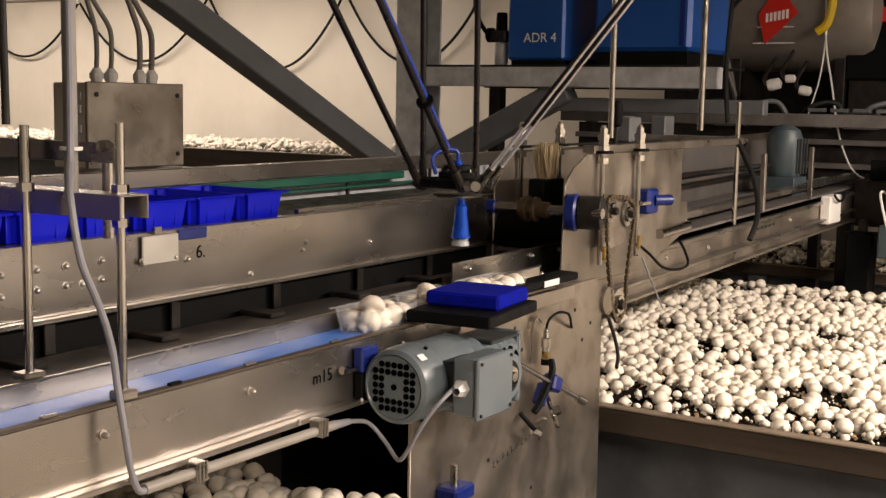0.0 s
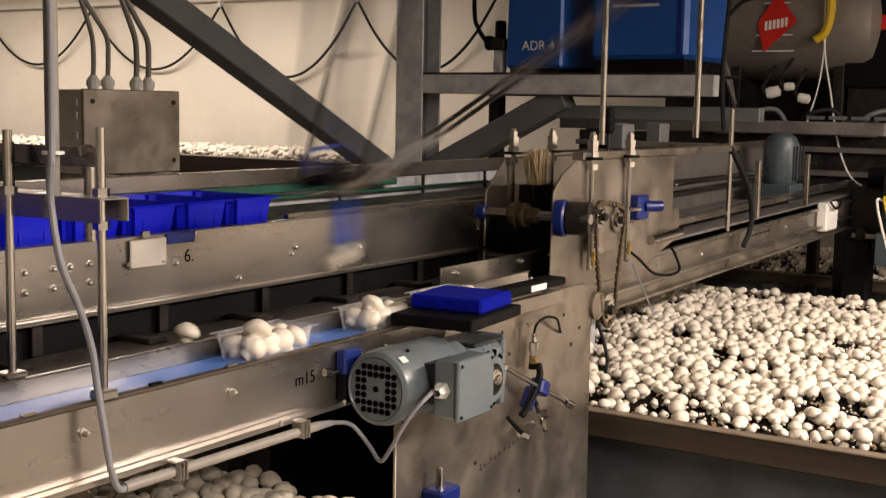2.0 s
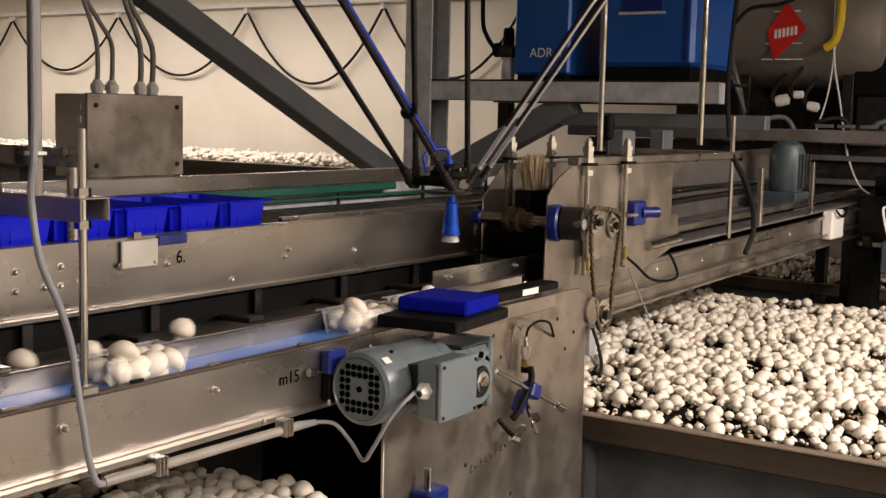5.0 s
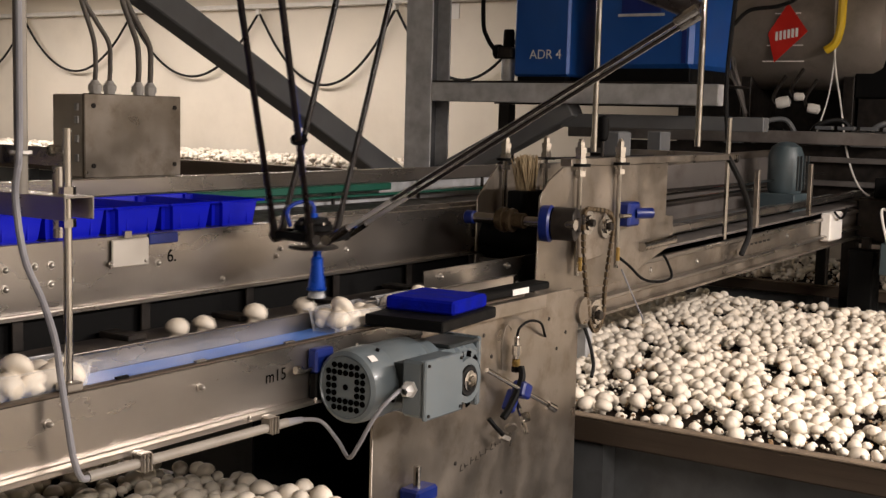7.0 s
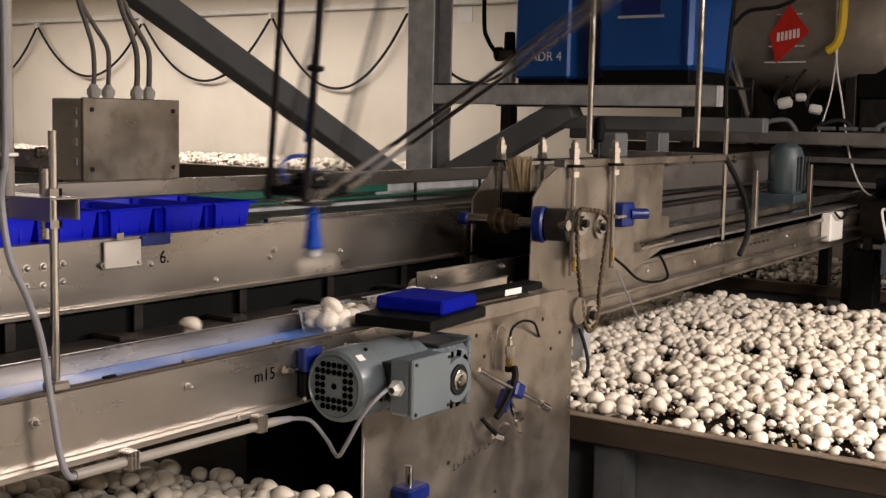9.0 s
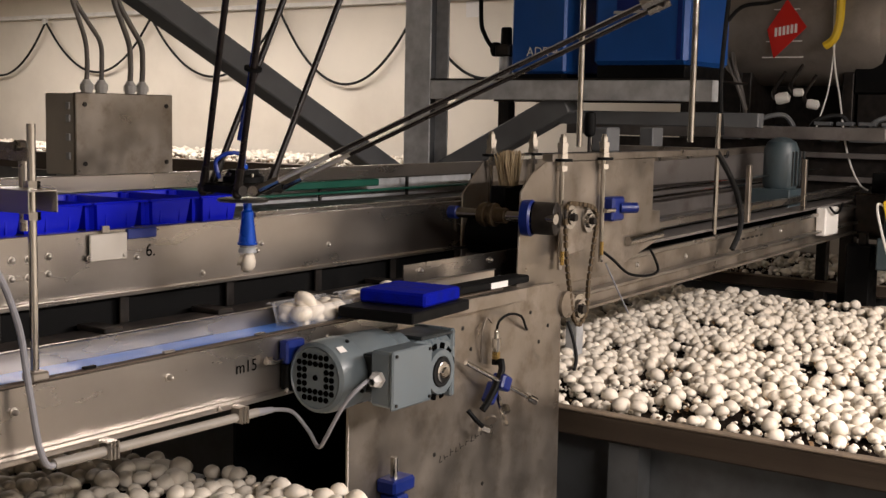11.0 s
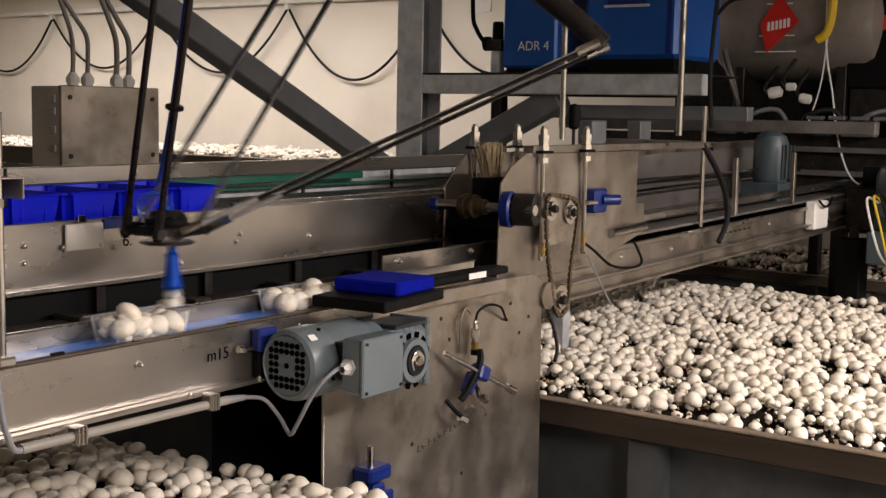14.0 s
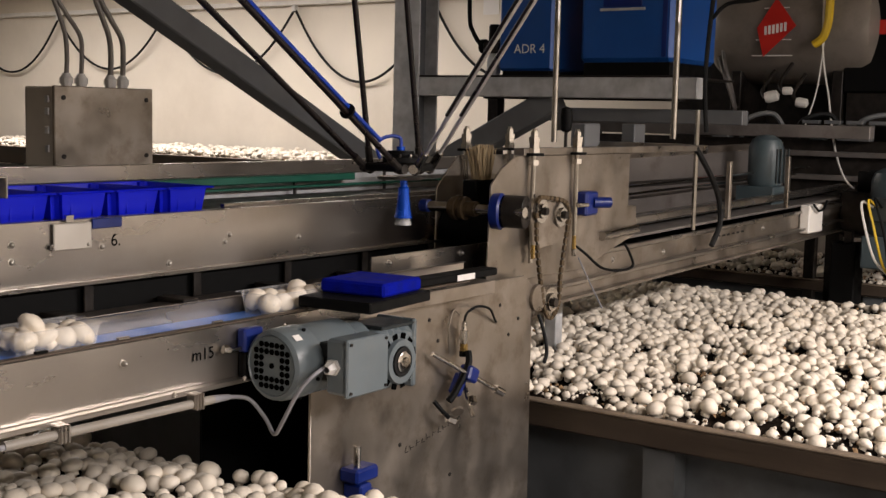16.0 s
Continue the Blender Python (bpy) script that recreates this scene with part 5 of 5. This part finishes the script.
# ---- delta robot ----
TOOL = [  # seconds and the place of the suction cup's lip
    (0, 0.691, 0.120, 1.168), (0.1, 0.677, 0.120, 1.204), (0.3, 0.683, 0.120, 1.204), (0.6, 0.680, 0.120, 1.208),
    (1, 0.685, 0.120, 1.210), (1.5, 0.691, 0.120, 1.205), (1.6, 0.687, 0.120, 1.208), (1.7, 0.681, 0.200, 1.210),
    (1.8, 0.113, 0.290, 1.081), (1.9, 0.139, 0.290, 1.065), (2, 0.381, 0.200, 1.191), (2.1, 0.548, 0.120, 1.213),
    (2.2, 0.702, 0.120, 1.124), (2.3, 0.708, 0.120, 1.130), (2.4, 0.275, 0.290, 1.196), (2.5, 0.227, 0.290, 1.064),
    (2.6, 0.259, 0.200, 1.186), (2.7, 0.460, 0.120, 1.208), (2.8, 0.765, 0.120, 1.123), (2.9, 0.762, 0.120, 1.131),
    (3, 0.767, 0.120, 1.189), (3.1, 0.756, 0.120, 1.195), (3.5, 0.763, 0.120, 1.192), (4.2, 0.770, 0.120, 1.190),
    (5.2, 0.720, 0.120, 1.193), (5.4, 0.307, 0.290, 1.186), (5.5, 0.286, 0.290, 1.056), (5.7, 0.436, 0.200, 1.179),
    (5.9, 0.700, 0.120, 1.132), (6.1, 0.543, 0.120, 1.214), (6.3, 0.422, 0.290, 1.214), (6.4, 0.371, 0.290, 1.056),
    (6.5, 0.372, 0.200, 1.178), (6.6, 0.659, 0.120, 1.142), (6.7, 0.647, 0.120, 1.118), (6.8, 0.667, 0.120, 1.206),
    (6.9, 0.575, 0.200, 1.209), (7, 0.473, 0.290, 1.065), (7.1, 0.498, 0.290, 1.102), (7.2, 0.685, 0.120, 1.173),
    (7.3, 0.693, 0.120, 1.124), (7.4, 0.733, 0.200, 1.222), (7.5, 0.519, 0.290, 1.190), (7.6, 0.545, 0.290, 1.078),
    (7.7, 0.583, 0.200, 1.185), (7.8, 0.776, 0.120, 1.154), (7.9, 0.781, 0.120, 1.148), (8, 0.765, 0.120, 1.201),
    (8.03, 0.763, 0.120, 1.201), (8.1, 0.572, 0.200, 1.220), (8.2, 0.636, 0.290, 1.078), (8.3, 0.581, 0.200, 1.175),
    (8.4, 0.702, 0.120, 1.183), (8.5, 0.710, 0.120, 1.128), (8.6, 0.712, 0.120, 1.206), (8.7, 0.676, 0.120, 1.211),
    (8.8, 0.207, 0.290, 1.179), (8.9, 0.228, 0.290, 1.060), (9, 0.382, 0.200, 1.183), (9.1, 0.647, 0.120, 1.175),
    (9.2, 0.652, 0.120, 1.124), (9.4, 0.649, 0.120, 1.222), (10.4, 0.673, 0.120, 1.217), (10.6, 0.229, 0.290, 1.189),
    (10.75, 0.233, 0.290, 1.054), (11, 0.312, 0.290, 1.173), (11.5, 0.326, 0.290, 1.168), (11.7, 0.330, 0.290, 1.166),
    (11.8, 0.368, 0.290, 1.162), (11.9, 0.675, 0.200, 1.189), (12, 0.735, 0.120, 1.131), (12.1, 0.729, 0.120, 1.131),
    (12.2, 0.719, 0.120, 1.209), (12.3, 0.726, 0.120, 1.210), (12.4, 0.653, 0.120, 1.224), (12.5, 0.118, 0.290, 1.155),
    (12.6, 0.161, 0.290, 1.059), (12.7, 0.337, 0.200, 1.168), (12.8, 0.688, 0.120, 1.175), (12.9, 0.766, 0.120, 1.125),
    (13, 0.764, 0.120, 1.140), (13.1, 0.758, 0.120, 1.192), (13.3, 0.759, 0.120, 1.196), (13.7, 0.756, 0.120, 1.193),
    (13.8, 0.779, 0.200, 1.176), (13.9, 0.123, 0.290, 1.183), (14, 0.152, 0.290, 1.064), (14.1, 0.272, 0.200, 1.177),
    (14.2, 0.586, 0.120, 1.200), (14.3, 0.604, 0.120, 1.108), (14.4, 0.596, 0.120, 1.208), (14.5, 0.599, 0.120, 1.213),
    (15.1, 0.599, 0.120, 1.214), (15.2, 0.568, 0.120, 1.212), (15.3, 0.130, 0.290, 1.183), (15.4, 0.145, 0.290, 1.053),
    (15.5, 0.254, 0.200, 1.182), (15.6, 0.600, 0.120, 1.196), (15.7, 0.828, 0.120, 1.136), (15.8, 0.829, 0.120, 1.137),
    (15.9, 0.821, 0.120, 1.194), (16, 0.818, 0.120, 1.196),
]
BX, BY, BZ = 0.452, -0.072, 1.878
RB, L1, L2, RP, HUB, HALF = 0.16, 0.40, 0.97, 0.062, 0.138, 0.066
TOOL_AT = (0.008, -0.006, 0)  # the suction tool hangs off the platform's centre
TURN = (169.7, 49.7, -70.3)  # bearing of each arm about the upright axis
robot = thing("delta_robot", (BX, BY, BZ), "black delta picking robot with a blue suction tool", "robot")


def elbow(px, py, pz, a):
    """The elbow of the arm with bearing a, for the platform's centre in the robot's space."""
    ca, sa = math.cos(radians(a)), math.sin(radians(a))
    u, v = px * ca + py * sa + RP, -px * sa + py * ca
    du, dz = u - RB, pz
    r2 = L2 * L2 - v * v
    d2 = du * du + dz * dz
    d = math.sqrt(d2)
    k = max(-1.0, min(1.0, (L1 * L1 + d2 - r2) / (2 * L1 * d)))
    ang = math.atan2(dz, du) + math.acos(k)
    ue, ze = RB + L1 * math.cos(ang), L1 * math.sin(ang)
    return Vector((ue * ca, ue * sa, ze)), Vector((-sa, ca, 0)), Vector((ca, sa, 0)), Vector((RB * ca, RB * sa, 0))


BASE[robot] = Vector((0, 0, 0))
part("base_plate", lathe([(0.0, 0), (0.0, 0.22), (0.06, 0.24), (0.10, 0.20), (0.10, 0)], (0, 0, 0.03), (0, 0, 1), 24), GALV, robot)
part("mount", rod((0, 0, 0.13), (0, 0, 1.02), 0.06, 16), GALV, robot)
arms, rods = [], []
for k, a in enumerate(TURN):
    arms.append(part("upper_arm", lathe([(0, 0), (0, 0.03), (0.02, 0.034), (L1 - 0.02, 0.022), (L1, 0.02), (L1, 0)], (0, 0, 0), (0, 0, 1), 12), CARBON, robot))
    for s in (-1, 1):
        bright = k == 2
        ob = part("forearm_rod", lathe([(0.03, 0), (0.03, 0.0055 if bright else 0.0074), (L2 - 0.04, 0.0055 if bright else 0.0074), (L2 - 0.04, 0)], (0, 0, 0), (0, 0, 1), 12), BRIGHTROD if bright else CARBON, robot, "bright steel forearm rod" if bright else "thin black carbon forearm rod")
        BASE[ob] = Vector((0, 0, 0))
        part("rod_end", lathe([(0, 0), (0, 0.0095), (0.05, 0.0105), (0.052, 0)], (0, 0, L2 - 0.062), (0, 0, 1), 10), CHROME if bright else DARKSTEEL, ob)
        part("rod_head", lathe([(0, 0), (0, 0.011), (0.05, 0.010), (0.052, 0)], (0, 0, 0.0), (0, 0, 1), 10), CHROME if bright else DARKSTEEL, ob)
        part("ball", lathe([(-0.013, 0), (-0.009, 0.009), (0, 0.013), (0.009, 0.009), (0.013, 0)], (0, 0, L2), (0, 0, 1), 12), DARKSTEEL, ob)
        if bright:
            part("sleeve", rod((0.0098, -0.002, 0.05), (0.0098, -0.002, L2 * 0.80), 0.0044, 8), CARBON, ob, "black sleeve beside the rod")
        if k == 0 and s == 1:
            part("hose", tube([(0.0, 0.013, 0.0), (0.002, 0.013, L2 * 0.4), (0.0, 0.014, L2 * 0.7), (0.004, 0.02, L2 - 0.12)], 0.0055, 8), BLUEHOSE, ob, "blue air hose strapped to the rod")
            part("strap", rod((0, 0.004, L2 * 0.7), (0, 0.004, L2 * 0.7 + 0.006), 0.019, 12), BLACK, ob)
        rods.append((k, s, ob))
head = part("platform", lathe([(0, 0), (0, 0.05), (0.004, 0.062), (0.014, 0.064), (0.018, 0.05), (0.022, 0.03), (0.022, 0)], (0, 0, 0), (0, 0, 1), 18), DARKSTEEL, robot, "dark metal platform")
BASE[head] = Vector((0, 0, 0))
for a in TURN:
    m = Matrix.Rotation(radians(a), 4, "Z")
    part("joint_bar", box(RP - 0.010, RP + 0.010, -0.056, 0.056, 0.0, 0.020, 0.004, m=m), BLACK, head)
    for q in (-1, 1):
        part("joint_cup", rod(m @ Vector((RP - 0.004, 0.050 * q, 0.008)), m @ Vector((RP - 0.004, 0.080 * q, 0.008)), 0.012, 12), DARKSTEEL if a > 0 else CHROME, head)
    part("spring", rod(m @ Vector((RP - 0.012, -0.045, 0.010)), m @ Vector((RP - 0.012, 0.045, 0.010)), 0.004, 8), CHROME, head)
part("lower_disc", lathe([(0, 0), (0, 0.055), (0.004, 0.06), (0.008, 0.055), (0.008, 0)], (0, 0, -0.022), (0, 0, 1), 20), STEEL, head)
part("coupling", rod((0, 0, 0.052), (0, 0, 0.062), 0.011, 12), BLUETOOL, head)
part("hub", lathe([(0.0225, 0.046), (0.035, 0.046), (0.04, 0.038), (0.051, 0.034), (0.051, 0)], (0, 0, 0), (0, 0, 1), 16), BLACK, head, "black hub")
for k in range(9):
    a = radians(40 * k + 15)
    part("hub_screw", rod((0.04 * math.cos(a), 0.04 * math.sin(a), 0.035), (0.04 * math.cos(a), 0.04 * math.sin(a), 0.043), 0.004, 8), CHROME if k % 3 == 0 else DARKSTEEL, head)
part("tool_neck", lathe([(-0.022, 0.010), (-0.04, 0.010), (-0.045, 0.0145), (-0.06, 0.0145), (-0.105, 0.020), (-0.114, 0.021), (-0.1145, 0.023), (-0.120, 0.023), (-0.1205, 0)], TOOL_AT, (0, 0, 1), 20), BLUETOOL, head, "blue tapered suction tool")
part("suction_lip", lathe([(-0.1208, 0), (-0.1208, 0.016), (-0.123, 0.019), (-0.1265, 0.0175), (-0.130, 0.020), (-HUB, 0.0215), (-HUB + 0.002, 0)], TOOL_AT, (0, 0, 1), 20), LIP, head, "grey bellows suction lip")
part("hose", tube([(0, 0, 0.06), (0.0, 0.0, 0.078), (-0.004, 0.006, 0.086), (-0.018, 0.018, 0.088), (-0.033, 0.032, 0.082), (-0.045, 0.042, 0.066), (-0.04, 0.035, 0.03)], 0.0048, 9), BLUEHOSE, head, "blue air hose loop")
BASE[robot] = Vector((BX, BY, BZ))

# ---- punnets, picked mushrooms ----
V_BELT, ZB = 0.41, 1.022


def punnet(fill, seed):
    t = thing("punnet", (0, 0, 0), "clear plastic punnet filled with white mushrooms" if fill > 6 else "clear plastic punnet partly filled with mushrooms", "punnet", "punnets on the belt")
    bm = bmesh.new()
    L, Wd, H, s = 0.092, 0.048, 0.046, 0.007
    lo = [(-L + s, -Wd + s), (L - s, -Wd + s), (L - s, Wd - s), (-L + s, Wd - s)]
    hi = [(-L, -Wd), (L, -Wd), (L, Wd), (-L, Wd)]
    a = [bm.verts.new((x, y, 0)) for x, y in lo]
    b = [bm.verts.new((x, y, H)) for x, y in hi]
    bm.faces.new(a)
    for i in range(4):
        bm.faces.new((a[i], a[(i + 1) % 4], b[(i + 1) % 4], b[i]))
    bmesh.ops.bevel(bm, geom=[e for e in bm.edges if abs(e.verts[0].co.z - e.verts[1].co.z) > 0.01], offset=0.012, segments=3, affect="EDGES")
    bmesh.ops.solidify(bm, geom=list(bm.faces), thickness=0.0007)
    shell = part("shell", bm, CLEAR, t)
    shell.visible_shadow = False
    rim = part("rim", tube([(-L, -Wd + 0.01, H), (-L, Wd - 0.01, H), (-L + 0.01, Wd, H), (L - 0.01, Wd, H), (L, Wd - 0.01, H), (L, -Wd + 0.01, H), (L - 0.01, -Wd, H), (-L + 0.01, -Wd, H), (-L, -Wd + 0.01, H)], 0.0016, 6, 3), CLEAR, t)
    rnd = random.Random(seed)
    for k in range(fill):
        col, row, lay = k % 4, (k // 4) % 2, k // 8
        s = rnd.uniform(0.0225, 0.0285)
        ob = new("mushroom", UNIT[k % 5])
        ob.matrix_basis = Matrix.LocRotScale((-0.062 + 0.042 * col + 0.02 * lay + rnd.uniform(-0.004, 0.004), -0.02 + 0.04 * row + rnd.uniform(-0.003, 0.003) + 0.01 * lay, 0.021 + 0.03 * lay + rnd.uniform(0, 0.006)),
                                             Euler((rnd.uniform(-0.9, 0.9), rnd.uniform(-0.9, 0.9), rnd.uniform(0, 6))), (s, s, s))
        ob.parent = t
    return t


def slide(x):
    return pose(x, 0.064, 1.0415)


PUNNETS = [  # the filling, then seconds and the place along the belt
    (9, [(0, 0.273), (0.7, 0.152), (1.5, 0.027), (2.5, -0.084), (3.5, -0.188), (5, -0.318), (7, -0.503), (9, -0.698), (12, -1.041), (16, -1.488)]),
    (9, [(0, 0.485), (0.8, 0.406), (1.5, 0.351), (3.5, 0.321), (7, 0.313), (10.6, 0.307), (11.5, 0.201), (12.5, 0.031), (13.5, -0.079), (14.5, -0.184), (16, -0.313)]),
    (8, [(0, 0.755), (1.5, 0.630), (3.5, 0.555), (10.6, 0.544), (11.5, 0.399), (12.5, 0.323), (13.5, 0.317), (16, 0.306)]),
]
boxes = [(punnet(n, 40 + k), rows) for k, (n, rows) in enumerate(PUNNETS)]

# picked mushrooms: seconds of the grip and of the release
PICKS = [(1.9, 2.25), (2.5, 2.85), (5.5, 5.9), (6.4, 6.7), (7.05, 7.32), (7.6, 7.9), (8.2, 8.45), (8.9, 9.2), (10.75, 12.05), (12.6, 12.95), (14.0, 14.3), (15.4, 15.78)]
riders = []
PASSERS = [(6.3, -0.22), (8.5, -0.06)]  # mushrooms that ride past: seconds, place along the belt
for k in range(len(PICKS) + len(PASSERS)):
    ob = new("picked_mushroom", UNIT[k % 5].copy())
    s = 0.0235 + 0.003 * ((k * 7) % 3) / 2
    ob.data.transform(Matrix.Scale(s, 4))
    tagged(ob, "single white button mushroom carried by the belt and the robot", "mushroom", "picked mushrooms")
    riders.append((ob, s))


def between(rows, t):
    for a, b in zip(rows, rows[1:]):
        if t <= b[0]:
            k = (t - a[0]) / (b[0] - a[0])
            return [p + (q - p) * k for p, q in zip(a[1:], b[1:])]
    return list(rows[-1][1:])


def ride(x0, t0, last, y, z, wait):
    """A mushroom waits on the belt at -wait, then is carried along to be at x0 at t0."""
    go = max(0.0, t0 - (x0 + wait) / V_BELT)
    times = ([0.0] if go > 0 else []) + [go + (last - go) * k / 6 for k in range(7)]
    return [(round(t, 3), drive(t) @ pose(x0 + V_BELT * (max(t, go) - t0), y, z, 14, 10, 40)) for t in times]


def motions():
    # the whole harvester rolls along
    for ob in MACHINE:
        if ob not in [b for b, _ in boxes]:
            start = ob.matrix_basis.copy()
            walk(ob, [(0, start), (16, drive(16) @ start)])
    # the robot
    times = sorted({q[0] for q in TOOL} | {round(a + (b - a) / 2, 3) for (a, *_), (b, *_) in zip(TOOL, TOOL[1:]) if b - a < 0.16})
    plat = {}
    for t in times:
        x, y, z = between(TOOL, t)
        plat[t] = Vector((x - BX, y - BY, z + HUB - BZ)) - Vector(TOOL_AT)
    walk(head, [(t, Matrix.Translation(plat[t])) for t in times])

    def stretch(p, q):
        return Matrix.Translation(p) @ (q - p).to_track_quat("Z", "Y").to_matrix().to_4x4()

    for k, a in enumerate(TURN):
        walk(arms[k], [(t, stretch(elbow(*plat[t], a)[3], elbow(*plat[t], a)[0])) for t in times])
    for k, s, ob in rods:
        rows = []
        for t in times:
            e, side, out, _ = elbow(*plat[t], TURN[k])
            p = e + side * HALF * s
            q = plat[t] + out * RP + side * HALF * s + Vector((0, 0, 0.008))
            rows.append((t, stretch(p, q)))
        walk(ob, rows)
    for ob, rows in boxes:
        walk(ob, [(t, drive(t) @ slide(x)) for t, x in rows])
    for (ob, s), (t0, t1) in zip(riders, PICKS):
        x0, y0, z0 = between(TOOL, t0)
        rz = ZB + 0.85 * s
        rows = ride(x0, t0, t0 - 0.05, y0 + 0.03, rz, 2.0 + 0.08 * PICKS.index((t0, t1)))
        for t in [t0] + [q[0] for q in TOOL if t0 < q[0] < t1] + [t1]:
            x, y, z = between(TOOL, t)
            rows.append((t, drive(t) @ pose(x, y, z - 0.8 * s, 100, 10, 40)))
        xe, ye, ze = between(TOOL, t1)
        best = min(boxes, key=lambda b: abs(between(b[1], t1 + 0.1)[0] - xe))[1]
        off = max(-0.06, min(0.06, xe - between(best, t1 + 0.1)[0]))
        for t in sorted({round(t1 + 0.1, 2), 16.0} | {q[0] for q in best if q[0] > t1 + 0.3}):
            rows.append((t, drive(t) @ pose(between(best, t)[0] + off, 0.075, 1.068 + 0.012 * (t0 % 1), 60, 15, 0)))
        walk(ob, rows)
    for (ob, s), (t0, x0), n in zip(riders[len(PICKS):], PASSERS, (0, 1)):
        end = min(16.0, t0 + (1.34 - x0) / V_BELT)
        rows = ride(x0, t0, end, 0.32, ZB + 0.9 * s, 3.04 - 0.06 * n)
        if end < 16:
            rows.append((16.0, drive(16) @ pose(1.34, 0.32 - 0.05 * n, ZB + 0.9 * s, 14, 10, 40)))
        walk(ob, rows)


motions()
